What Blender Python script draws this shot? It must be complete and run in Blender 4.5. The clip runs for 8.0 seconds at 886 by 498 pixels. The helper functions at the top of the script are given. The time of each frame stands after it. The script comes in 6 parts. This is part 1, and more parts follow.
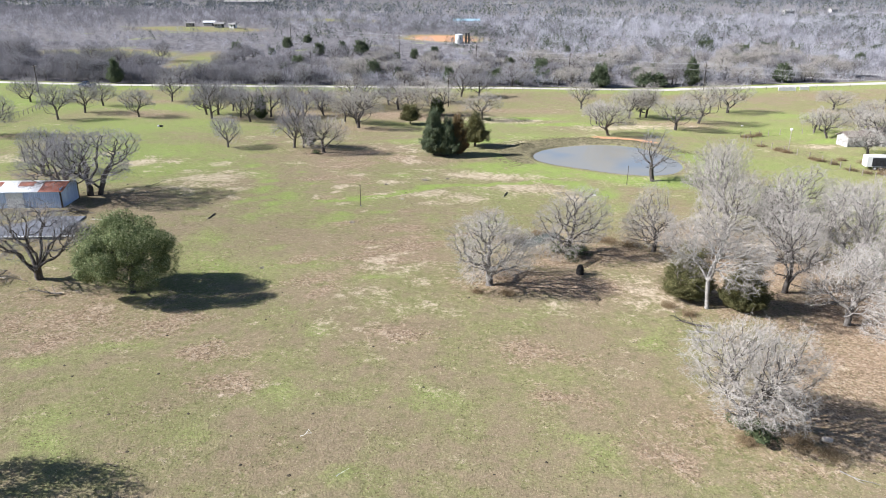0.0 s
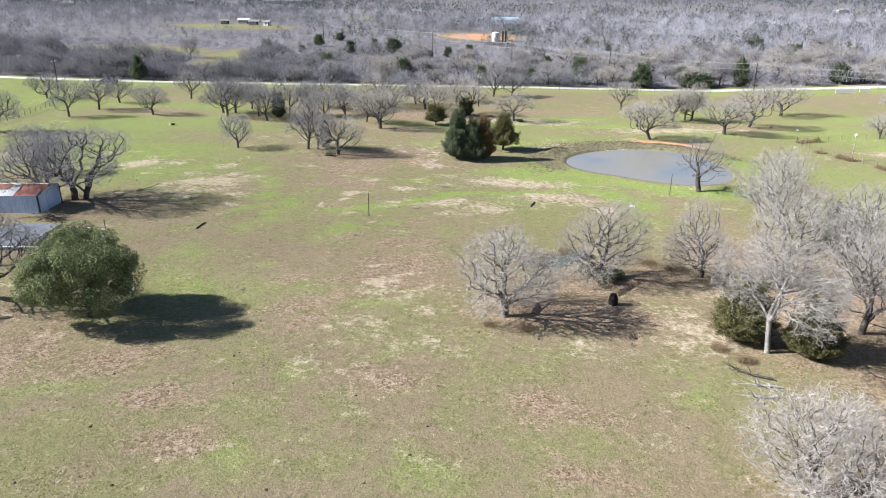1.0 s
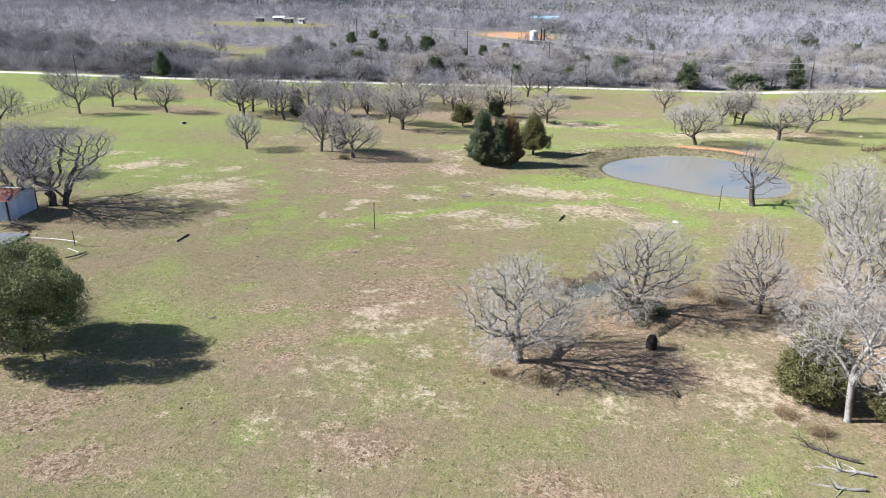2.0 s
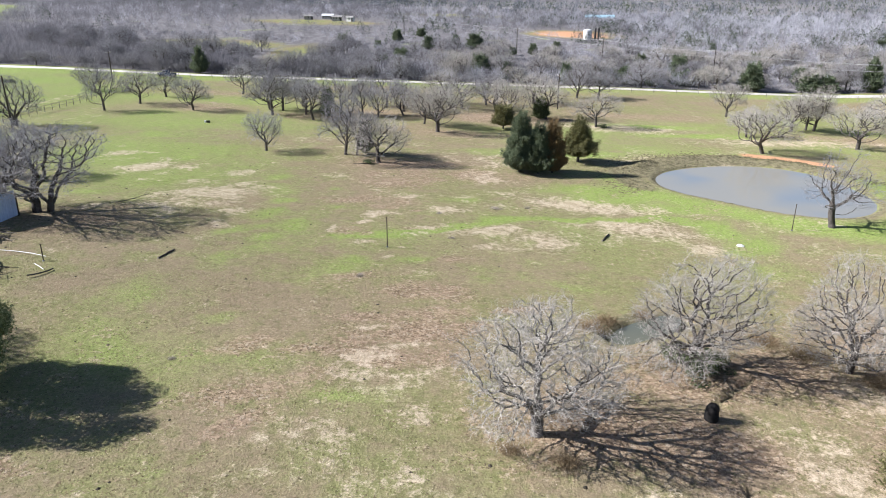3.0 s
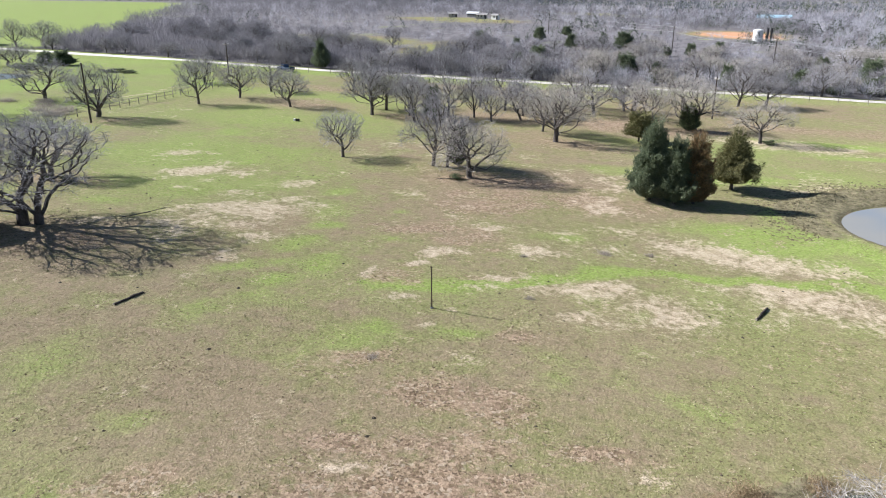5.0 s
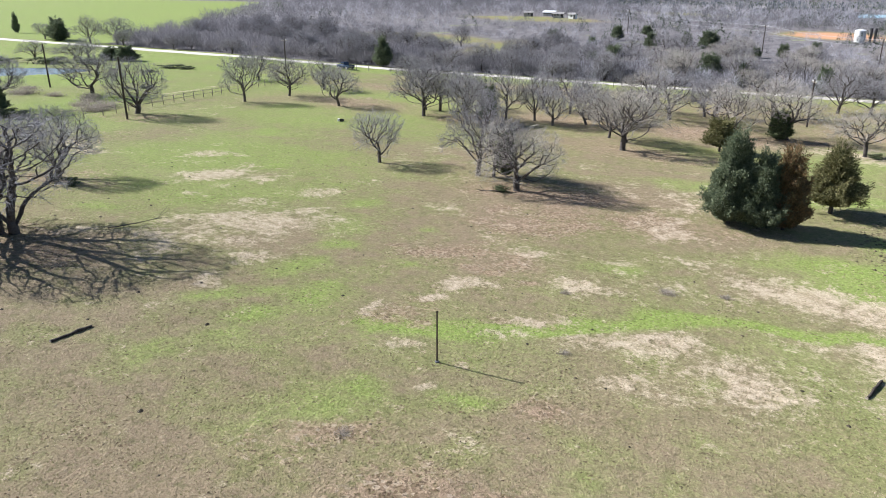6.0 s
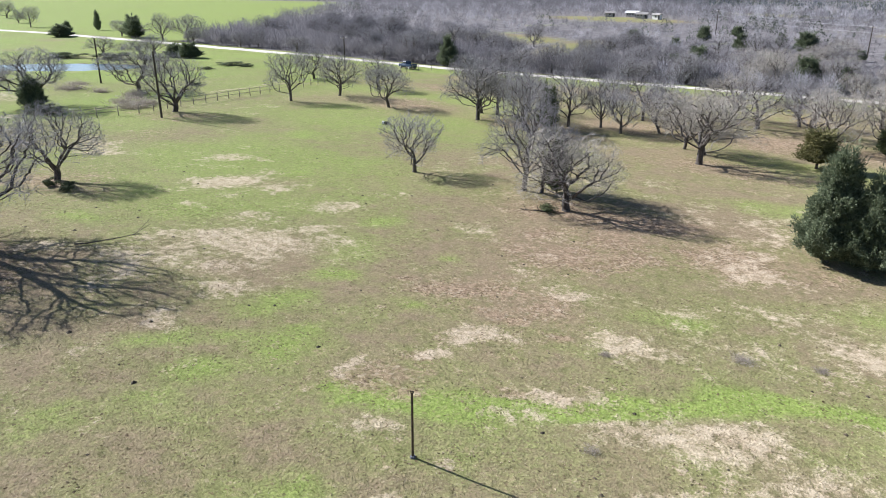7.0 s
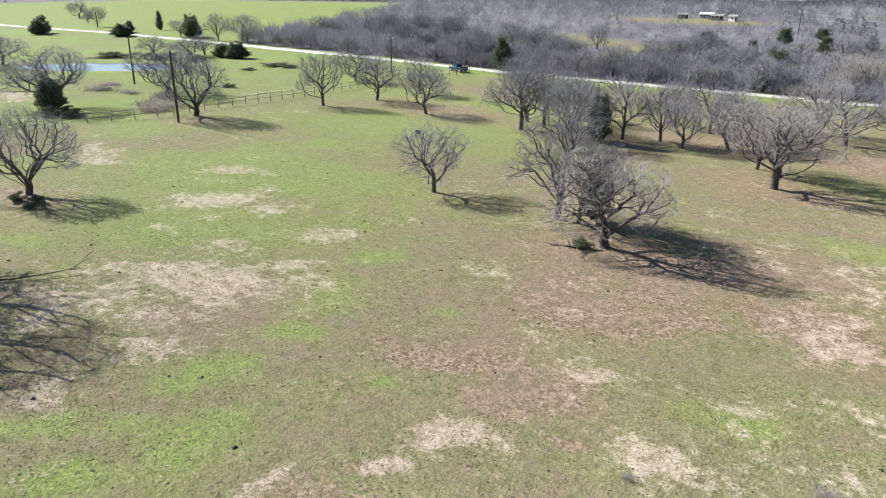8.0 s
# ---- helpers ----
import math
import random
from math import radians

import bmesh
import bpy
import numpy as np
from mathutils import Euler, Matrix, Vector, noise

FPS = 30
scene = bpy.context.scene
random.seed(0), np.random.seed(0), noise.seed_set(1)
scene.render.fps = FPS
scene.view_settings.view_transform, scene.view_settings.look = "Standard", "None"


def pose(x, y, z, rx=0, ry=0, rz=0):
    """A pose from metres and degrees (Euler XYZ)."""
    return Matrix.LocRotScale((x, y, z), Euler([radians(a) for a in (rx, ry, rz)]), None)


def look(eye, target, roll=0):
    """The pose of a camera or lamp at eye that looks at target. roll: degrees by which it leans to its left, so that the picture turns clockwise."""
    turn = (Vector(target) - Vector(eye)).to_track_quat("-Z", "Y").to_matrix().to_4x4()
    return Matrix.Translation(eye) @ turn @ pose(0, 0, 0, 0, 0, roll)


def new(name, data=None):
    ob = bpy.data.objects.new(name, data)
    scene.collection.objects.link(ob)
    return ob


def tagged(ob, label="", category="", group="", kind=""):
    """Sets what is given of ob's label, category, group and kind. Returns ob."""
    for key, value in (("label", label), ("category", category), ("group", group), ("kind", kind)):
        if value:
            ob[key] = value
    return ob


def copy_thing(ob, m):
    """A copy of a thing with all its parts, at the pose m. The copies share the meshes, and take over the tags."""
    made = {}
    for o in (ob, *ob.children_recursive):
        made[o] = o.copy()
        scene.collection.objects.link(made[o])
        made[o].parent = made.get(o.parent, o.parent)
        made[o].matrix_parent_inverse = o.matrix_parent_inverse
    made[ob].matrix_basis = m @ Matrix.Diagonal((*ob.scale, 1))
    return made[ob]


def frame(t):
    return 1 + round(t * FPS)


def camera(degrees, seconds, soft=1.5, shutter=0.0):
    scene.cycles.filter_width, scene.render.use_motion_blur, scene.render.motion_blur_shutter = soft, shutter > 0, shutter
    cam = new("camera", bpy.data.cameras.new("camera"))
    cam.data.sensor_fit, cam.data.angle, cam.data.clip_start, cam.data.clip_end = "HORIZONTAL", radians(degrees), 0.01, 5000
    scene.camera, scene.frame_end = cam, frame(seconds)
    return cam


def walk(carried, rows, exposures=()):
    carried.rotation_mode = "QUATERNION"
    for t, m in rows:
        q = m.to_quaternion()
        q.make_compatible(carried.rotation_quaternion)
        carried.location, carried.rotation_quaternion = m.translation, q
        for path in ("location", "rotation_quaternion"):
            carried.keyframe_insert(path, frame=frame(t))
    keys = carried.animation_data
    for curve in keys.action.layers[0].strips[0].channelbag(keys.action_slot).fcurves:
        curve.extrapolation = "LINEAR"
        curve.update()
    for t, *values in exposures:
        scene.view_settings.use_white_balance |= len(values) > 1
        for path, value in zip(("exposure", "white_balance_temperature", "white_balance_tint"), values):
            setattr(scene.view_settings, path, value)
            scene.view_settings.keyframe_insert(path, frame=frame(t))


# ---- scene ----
cam = camera(63.5, 8.0, soft=1.0)
METRES, EYE, TILT, LEAN, TURN = 92.0, 28.75, -19.8, 0.0, 0.0
ROWS = [
    (0.0, 0.0, 0.0, 0.0, -0.0, 0.0, -0.0),
    (0.5, 0.0147, 0.0603, 0.0112, 1.5, 0.0, -0.54),
    (1.0, 0.0276, 0.1209, 0.0226, 2.94, -0.0, -1.09),
    (2.5, 0.0571, 0.3006, 0.059, 7.68, -0.13, -2.85),
    (3.0, 0.064, 0.3617, 0.0719, 9.86, -0.23, -3.64),
    (3.5, 0.0688, 0.4232, 0.0849, 12.61, -0.38, -4.62),
    (4.0, 0.0719, 0.4849, 0.098, 15.53, -0.6, -5.64),
    (4.5, 0.0728, 0.5463, 0.1109, 18.41, -0.85, -6.61),
    (6.0, 0.0602, 0.7273, 0.15, 27.17, -1.96, -9.45),
    (6.5, 0.0508, 0.7875, 0.163, 30.32, -2.43, -10.44),
    (7.0, 0.0387, 0.8476, 0.1775, 33.33, -2.93, -11.37),
    (7.5, 0.0238, 0.9066, 0.1933, 35.92, -3.38, -12.1),
    (8.0, 0.0055, 0.9638, 0.211, 38.61, -3.89, -12.86),
]
walk(cam, [(t, pose(0, 0, EYE, TILT, LEAN, TURN) @ pose(METRES * x, METRES * y, METRES * z, 90 + pitch, roll, yaw)) for t, x, y, z, yaw, pitch, roll in ROWS], [(0.0, 1.18, 6150, 11), (8.0, 1.18, 6150, 11)])

# ---- world, sun, exposure ----
SUN_AZ, SUN_EL = radians(263.5), radians(34.0)
world = bpy.data.worlds.new("sky")
scene.world = world
world.use_nodes = True
wn = world.node_tree
sky = wn.nodes.new("ShaderNodeTexSky")
sky.sky_type = "NISHITA"
sky.sun_disc = False
sky.sun_elevation, sky.sun_rotation = SUN_EL, SUN_AZ
sky.air_density, sky.dust_density, sky.ozone_density = 0.75, 0.4, 1.5
wn.nodes["Background"].inputs["Strength"].default_value = 0.05
wn.links.new(sky.outputs[0], wn.nodes["Background"].inputs["Color"])
sun_data = bpy.data.lights.new("sun", "SUN")
sun_data.energy, sun_data.angle, sun_data.color = 5.0, radians(0.53), (1.0, 0.96, 0.92)
sun = new("sun", sun_data)
to_sun = Vector((math.sin(SUN_AZ) * math.cos(SUN_EL), math.cos(SUN_AZ) * math.cos(SUN_EL), math.sin(SUN_EL)))
sun.matrix_world = look((0, 0, 120), Vector((0, 0, 120)) - to_sun)


# ---- materials ----
class Nodes:
    """A small helper that wires one node material."""

    def __init__(self, name, rough=0.9, metal=0.0, spec=0.3):
        self.m = bpy.data.materials.new(name)
        self.m.use_nodes = True
        self.t = self.m.node_tree
        self.b = self.t.nodes["Principled BSDF"]
        self.b.inputs["Roughness"].default_value = rough
        self.b.inputs["Metallic"].default_value = metal
        self.b.inputs["Specular IOR Level"].default_value = spec
        self.co = self.t.nodes.new("ShaderNodeTexCoord").outputs["Object"]

    def put(self, sock, value):
        if isinstance(value, bpy.types.NodeSocket):
            self.t.links.new(value, sock)
        else:
            sock.default_value = value
        return self

    def noise(self, scale, detail=4.0, rough=0.6, co=None, dim=(1, 1, 1)):
        src = co or self.co
        if dim != (1, 1, 1):
            mp = self.t.nodes.new("ShaderNodeMapping")
            mp.inputs["Scale"].default_value = dim
            self.put(mp.inputs["Vector"], src)
            src = mp.outputs[0]
        n = self.t.nodes.new("ShaderNodeTexNoise")
        n.inputs["Scale"].default_value, n.inputs["Detail"].default_value = scale, detail
        n.inputs["Roughness"].default_value = rough
        self.put(n.inputs["Vector"], src)
        return n.outputs["Fac"]

    def cells(self, scale, out="Distance", co=None):
        n = self.t.nodes.new("ShaderNodeTexVoronoi")
        n.inputs["Scale"].default_value = scale
        self.put(n.inputs["Vector"], co or self.co)
        return n.outputs[out]

    def math(self, op, a, b=0.0, c=0.0):
        n = self.t.nodes.new("ShaderNodeMath")
        n.operation = op
        for s, v in zip(n.inputs, (a, b, c)):
            self.put(s, v)
        return n.outputs[0]

    def step(self, value, lo, hi, top=1.0):
        n = self.t.nodes.new("ShaderNodeMapRange")
        n.interpolation_type = "SMOOTHSTEP"
        for s, v in zip(n.inputs, (value, lo, hi, 0.0, top)):
            self.put(s, v)
        return n.outputs[0]

    def mix(self, fac, a, b, mode="MIX"):
        n = self.t.nodes.new("ShaderNodeMix")
        n.data_type, n.blend_type = "RGBA", mode
        for s, v in ((n.inputs[0], fac), (n.inputs[6], a), (n.inputs[7], b)):
            if not isinstance(v, bpy.types.NodeSocket) and not isinstance(v, (int, float)):
                v = (*v, 1.0)
            self.put(s, v)
        return n.outputs[2]

    def attr(self, name):
        n = self.t.nodes.new("ShaderNodeAttribute")
        n.attribute_name = name
        return n.outputs["Fac"]

    def per_object(self):
        return self.t.nodes.new("ShaderNodeObjectInfo").outputs["Random"]

    def per_island(self):
        return self.t.nodes.new("ShaderNodeNewGeometry").outputs["Random Per Island"]

    def colour(self, c):
        return self.put(self.b.inputs["Base Color"], c if isinstance(c, bpy.types.NodeSocket) else (*c, 1.0))

    def bump(self, height, strength=0.4, distance=0.05):
        n = self.t.nodes.new("ShaderNodeBump")
        n.inputs["Strength"].default_value, n.inputs["Distance"].default_value = strength, distance
        self.put(n.inputs["Height"], height)
        self.put(self.b.inputs["Normal"], n.outputs[0])
        return self


def two_tone(name, a, b, scale, rough=0.9, metal=0.0, relief=0.3, dim=(1, 1, 1), vary=0.25, fine=6.0):
    """Two colours mixed by broad and fine noise, lighter or darker from one object to the next."""
    n = Nodes(name, rough, metal)
    f = n.math("ADD", n.math("MULTIPLY", n.noise(scale, dim=dim), 0.6), n.math("MULTIPLY", n.noise(scale * fine, dim=dim), 0.4))
    c = n.mix(n.step(f, 0.35, 0.65), a, b)
    v = n.math("MULTIPLY_ADD", n.per_object(), vary, 1.0 - vary / 2)
    hs = n.t.nodes.new("ShaderNodeHueSaturation")
    n.put(hs.inputs["Value"], v).put(hs.inputs["Color"], c)
    n.colour(hs.outputs[0])
    n.bump(f, relief, 0.03)
    return n.m


def leafy(name, a, b, c, glow=0.12, vary=0.2):
    """Foliage: every leaf takes a tone of its own between three greens; some light passes through."""
    n = Nodes(name, 0.75, spec=0.12)
    r = n.per_island()
    col = n.mix(n.step(r, 0.75, 1.0), n.mix(n.step(r, 0.0, 0.7), a, b), c)
    v = n.math("MULTIPLY_ADD", n.per_object(), vary, 1.0 - vary / 2)
    hs = n.t.nodes.new("ShaderNodeHueSaturation")
    n.put(hs.inputs["Value"], v).put(hs.inputs["Color"], col)
    n.colour(hs.outputs[0])
    tr = n.t.nodes.new("ShaderNodeBsdfTranslucent")
    n.put(tr.inputs["Color"], hs.outputs[0])
    ms = n.t.nodes.new("ShaderNodeMixShader")
    ms.inputs[0].default_value = glow
    n.t.links.new(n.b.outputs[0], ms.inputs[1])
    n.t.links.new(tr.outputs[0], ms.inputs[2])
    n.t.links.new(ms.outputs[0], n.t.nodes["Material Output"].inputs["Surface"])
    return n.m


def twiggy(name, a, b, c):
    """Bare twigs in masses: tone by stroke and by tree, left trees shaded in colour."""
    n = Nodes(name, 0.9, spec=0.15)
    r, t = n.per_island(), n.attr("tone")
    f = n.math("ADD", n.math("MULTIPLY", r, 0.22), n.math("MULTIPLY", t, 0.78))
    col = n.mix(n.step(f, 0.55, 0.95), n.mix(n.step(f, 0.05, 0.6), a, b), c)
    n.colour(col)
    tr = n.t.nodes.new("ShaderNodeBsdfTranslucent")
    n.put(tr.inputs["Color"], col)
    ms = n.t.nodes.new("ShaderNodeMixShader")
    ms.inputs[0].default_value = 0.45
    n.t.links.new(n.b.outputs[0], ms.inputs[1])
    n.t.links.new(tr.outputs[0], ms.inputs[2])
    n.t.links.new(ms.outputs[0], n.t.nodes["Material Output"].inputs["Surface"])
    return n.m


def ground_material():
    n = Nodes("pasture", 0.95, spec=0.1)
    n.b.inputs["Diffuse Roughness"].default_value = 0.22
    big, mid = n.noise(0.055, 5), n.noise(0.33, 6, 0.65)
    small, tiny, grit = n.noise(1.5, 6, 0.72), n.noise(4.0, 4, 0.8), n.noise(9.5, 3, 0.8)
    # turf: dull olive to fresh green, with straw showing through and dark gaps between tufts
    turf = n.mix(n.step(n.math("ADD", big, n.math("MULTIPLY", mid, 0.9)), 0.80, 1.06), (0.256, 0.203, 0.131), (0.226, 0.222, 0.099))
    turf = n.mix(n.step(n.noise(0.16, 5, 0.6), 0.50, 0.66, 0.6), turf, (0.252, 0.196, 0.130))
    turf = n.mix(n.step(small, 0.52, 0.66, 0.45), turf, (0.30, 0.26, 0.15))
    turf = n.mix(n.step(small, 0.47, 0.36, 0.5), turf, (0.120, 0.128, 0.048))
    turf = n.mix(n.step(tiny, 0.55, 0.66, 0.3), turf, (0.36, 0.31, 0.20))
    turf = n.mix(n.step(tiny, 0.45, 0.34, 0.4), turf, (0.125, 0.122, 0.052))
    turf = n.mix(n.step(grit, 0.57, 0.67, 0.3), turf, (0.44, 0.38, 0.27))
    turf = n.mix(n.step(grit, 0.44, 0.35, 0.35), turf, (0.10, 0.098, 0.045))
    wob = n.math("MULTIPLY", n.math("ADD", n.math("ADD", mid, small), -1.0), 1.5)
    fine = n.math("MULTIPLY", n.math("ADD", n.math("ADD", tiny, grit), -1.0), 0.9)
    edge = n.math("ADD", wob, fine)
    lush = n.step(n.math("ADD", n.attr("lush"), n.math("MULTIPLY", edge, 0.5)), 0.25, 1.30)
    green = n.mix(n.step(tiny, 0.35, 0.65), (0.165, 0.228, 0.050), (0.290, 0.375, 0.100))
    green = n.mix(n.step(grit, 0.55, 0.66, 0.5), green, (0.40, 0.42, 0.20))
    col = n.mix(n.math("MULTIPLY", lush, 0.95), turf, green)
    # fallen leaves: brown flakes, denser where the attribute says so
    flake = n.t.nodes.new("ShaderNodeSeparateColor")
    n.put(flake.inputs[0], n.cells(5.0, "Color"))
    chip = n.t.nodes.new("ShaderNodeSeparateColor")
    n.put(chip.inputs[0], n.cells(9.0, "Color"))
    litter = n.step(n.math("ADD", n.attr("litter"), n.math("MULTIPLY", edge, 1.2)), 0.22, 1.0)
    brown = n.mix(flake.outputs[0], (0.15, 0.098, 0.066), (0.43, 0.315, 0.225))
    brown = n.mix(n.step(small, 0.5, 0.66, 0.7), brown, (0.38, 0.285, 0.20))
    brown = n.mix(n.step(grit, 0.45, 0.34, 0.6), brown, (0.075, 0.05, 0.038))
    brown = n.mix(n.step(flake.outputs[2], 0.86, 0.92, 0.5), brown, (0.50, 0.42, 0.33))
    spots = n.math("MULTIPLY", n.step(flake.outputs[1], 0.74, 0.78), n.step(small, 0.40, 0.60))
    col = n.mix(n.math("MULTIPLY", spots, 0.3), col, brown)
    col = n.mix(n.math("MULTIPLY", litter, 0.85), col, brown)
    # single dark leaves and clods, thicker where litter lies
    dark = n.math("MULTIPLY", n.step(n.math("ADD", chip.outputs[0], n.math("MULTIPLY", litter, 0.08)), 0.925, 0.955), n.step(mid, 0.40, 0.58))
    col = n.mix(n.math("MULTIPLY", dark, 0.75), col, n.mix(chip.outputs[1], (0.060, 0.045, 0.032), (0.16, 0.105, 0.070)))
    bare = n.step(n.math("ADD", n.attr("bare"), n.math("MULTIPLY", edge, 1.5)), 0.34, 1.0, 0.84)
    sand = n.mix(n.step(small, 0.35, 0.65), (0.42, 0.335, 0.235), (0.61, 0.51, 0.385))
    sand = n.mix(n.step(tiny, 0.54, 0.64, 0.6), sand, (0.25, 0.20, 0.135))
    sand = n.mix(n.step(grit, 0.45, 0.34, 0.5), sand, (0.20, 0.17, 0.10))
    col = n.mix(bare, col, sand)
    mud = n.step(n.math("ADD", n.attr("mud"), n.math("MULTIPLY", edge, 0.4)), 0.35, 0.7)
    clod = n.mix(n.step(small, 0.4, 0.6), (0.115, 0.10, 0.06), (0.245, 0.215, 0.135))
    clod = n.mix(n.step(tiny, 0.5, 0.66, 0.7), clod, (0.24, 0.25, 0.12))
    clod = n.mix(n.step(grit, 0.45, 0.34, 0.6), clod, (0.07, 0.06, 0.04))
    col = n.mix(mud, col, clod)
    red = n.step(n.math("ADD", n.attr("red"), n.math("MULTIPLY", edge, 0.3)), 0.4, 0.7)
    col = n.mix(red, col, n.mix(tiny, (0.46, 0.23, 0.125), (0.60, 0.36, 0.215)))
    scrub = n.step(n.math("ADD", n.attr("scrub"), n.math("MULTIPLY", wob, 0.3)), 0.35, 0.7)
    brush = n.mix(n.step(mid, 0.35, 0.65), (0.13, 0.122, 0.126), (0.23, 0.218, 0.222))
    brush = n.mix(n.step(big, 0.60, 0.70, 0.7), brush, (0.27, 0.29, 0.14))
    col = n.mix(scrub, col, brush)
    # pebbly grain of clods, tufts and curled leaves
    grain = n.t.nodes.new("ShaderNodeHueSaturation")
    n.put(grain.inputs["Value"], n.math("MULTIPLY_ADD", chip.outputs[2], 0.26, 0.87)).put(grain.inputs["Color"], col)
    n.colour(grain.outputs[0])
    n.bump(n.math("ADD", n.math("MULTIPLY", n.math("ADD", tiny, grit), 0.5), small), 0.7, 0.18)
    return n.m


def water_material(name, tint, rough=0.06):
    n = Nodes(name, rough, spec=0.5)
    # Tan murk, with bluer patches that put reflected sky into the colour.
    murk_and_sky = n.mix(n.step(n.noise(0.05, 2), 0.4, 0.62), tint, (tint[0] * 0.72, tint[1] * 0.86, tint[2] * 1.12))
    n.colour(murk_and_sky)
    n.b.inputs["IOR"].default_value = 1.33
    n.bump(n.noise(1.3, 3, dim=(1, 2.2, 1)), 0.05, 0.05)
    return n.m


M_GROUND = ground_material()
M_WATER = water_material("muddy_water", (0.26, 0.25, 0.215), 0.05)
M_WATER_BLUE = water_material("pond_water", (0.16, 0.19, 0.20), 0.08)
M_POOL = water_material("creek_water", (0.125, 0.122, 0.085), 0.22)
M_ROAD = two_tone("road_gravel", (0.46, 0.43, 0.39), (0.58, 0.55, 0.51), 0.6, vary=0.0)
M_BARK = two_tone("oak_bark", (0.045, 0.038, 0.033), (0.13, 0.115, 0.105), 3.0, dim=(1, 1, 0.3), vary=0.3)
M_TWIG = two_tone("oak_twigs", (0.19, 0.182, 0.19), (0.36, 0.347, 0.357), 1.2, vary=0.3, relief=0.0)
M_BARK_PALE = two_tone("lichen_bark", (0.075, 0.066, 0.058), (0.27, 0.25, 0.23), 1.6, vary=0.2)
M_TWIG_PALE = two_tone("lichen_twigs", (0.265, 0.242, 0.218), (0.47, 0.44, 0.40), 0.9, vary=0.2, relief=0.0)
M_WHITE_BARK = two_tone("dead_white_bark", (0.16, 0.148, 0.136), (0.40, 0.38, 0.352), 1.5, vary=0.1)
M_LIVE_OAK = leafy("live_oak_leaves", (0.085, 0.112, 0.046), (0.180, 0.210, 0.095), (0.33, 0.35, 0.195), glow=0.15)
M_CEDAR = leafy("cedar_needles", (0.085, 0.108, 0.066), (0.155, 0.186, 0.114), (0.24, 0.27, 0.175), glow=0.3)
M_CEDAR_OLIVE = leafy("olive_cedar_needles", (0.105, 0.105, 0.048), (0.185, 0.178, 0.080), (0.28, 0.26, 0.13), glow=0.2)
M_CEDAR_RUST = leafy("rusty_cedar_needles", (0.10, 0.082, 0.045), (0.26, 0.165, 0.085), (0.13, 0.14, 0.08), glow=0.2)
M_BUSH = leafy("bush_leaves", (0.050, 0.068, 0.034), (0.10, 0.125, 0.06), (0.17, 0.19, 0.10))
M_DRY = leafy("dry_weeds", (0.16, 0.11, 0.065), (0.27, 0.20, 0.12), (0.36, 0.29, 0.19), glow=0.15)
M_SAGE = leafy("grey_sage", (0.26, 0.23, 0.20), (0.38, 0.34, 0.295), (0.50, 0.455, 0.40), glow=0.25)
# Haze put into the woods' colours: bluish twigs, bluer with distance; evergreens greyed.
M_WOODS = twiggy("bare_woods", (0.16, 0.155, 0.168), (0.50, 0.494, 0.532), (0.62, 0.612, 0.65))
M_WOODS_FAR = twiggy("hazed_distant_woods", (0.105, 0.117, 0.138), (0.28, 0.294, 0.322), (0.42, 0.43, 0.45))
M_HORIZON = twiggy("hazed_horizon_woods", (0.055, 0.070, 0.090), (0.10, 0.12, 0.145), (0.17, 0.19, 0.215))
M_WOODS_GREEN = twiggy("evergreen_woods", (0.045, 0.060, 0.042), (0.085, 0.108, 0.070), (0.155, 0.175, 0.11))
M_POST = two_tone("weathered_wood", (0.20, 0.17, 0.14), (0.40, 0.36, 0.31), 4.0, dim=(1, 1, 0.2))
M_DARK_WOOD = two_tone("dark_wood", (0.030, 0.024, 0.020), (0.085, 0.070, 0.058), 3.0, dim=(1, 1, 0.2))
M_CHAR = two_tone("charred_wood", (0.008, 0.007, 0.007), (0.022, 0.020, 0.019), 6.0, vary=0.0)
M_STEEL = two_tone("rusty_pipe", (0.05, 0.045, 0.04), (0.12, 0.09, 0.07), 5.0, 0.6, 0.5)
# White tin: the blue of its skylit shade is put into the colour.
M_TIN = two_tone("weathered_white_tin_blue_shade", (0.38, 0.48, 0.70), (0.57, 0.67, 0.86), 1.2, 0.5, 0.35, dim=(1, 1, 0.15))
M_TIN_ROOF = two_tone("bare_tin_roof", (0.66, 0.67, 0.69), (0.82, 0.83, 0.84), 2.0, 0.5, 0.2)
M_RUST = two_tone("rusted_tin_roof", (0.24, 0.075, 0.045), (0.42, 0.20, 0.15), 1.6, 0.8, 0.0)
M_CONCRETE = two_tone("grey_concrete", (0.10, 0.11, 0.13), (0.17, 0.18, 0.21), 0.8)
M_WEATHERED = two_tone("weathered_white_boards", (0.22, 0.21, 0.20), (0.52, 0.51, 0.49), 1.2)
M_WHITE = two_tone("white_paint", (0.66, 0.66, 0.65), (0.78, 0.78, 0.77), 1.5, 0.5, vary=0.05)
M_DARK = two_tone("dark_trim", (0.02, 0.02, 0.022), (0.045, 0.045, 0.05), 2.0, 0.6)
M_BLUE_CAR = two_tone("dark_blue_car_paint", (0.025, 0.045, 0.085), (0.03, 0.05, 0.10), 0.5, 0.25, vary=0.0, relief=0.0)
M_GLASS = two_tone("tinted_glass", (0.02, 0.022, 0.025), (0.03, 0.032, 0.035), 0.5, 0.08, vary=0.0, relief=0.0)
M_RUBBER = two_tone("tyre_rubber", (0.018, 0.018, 0.018), (0.03, 0.03, 0.03), 4.0, 0.85)
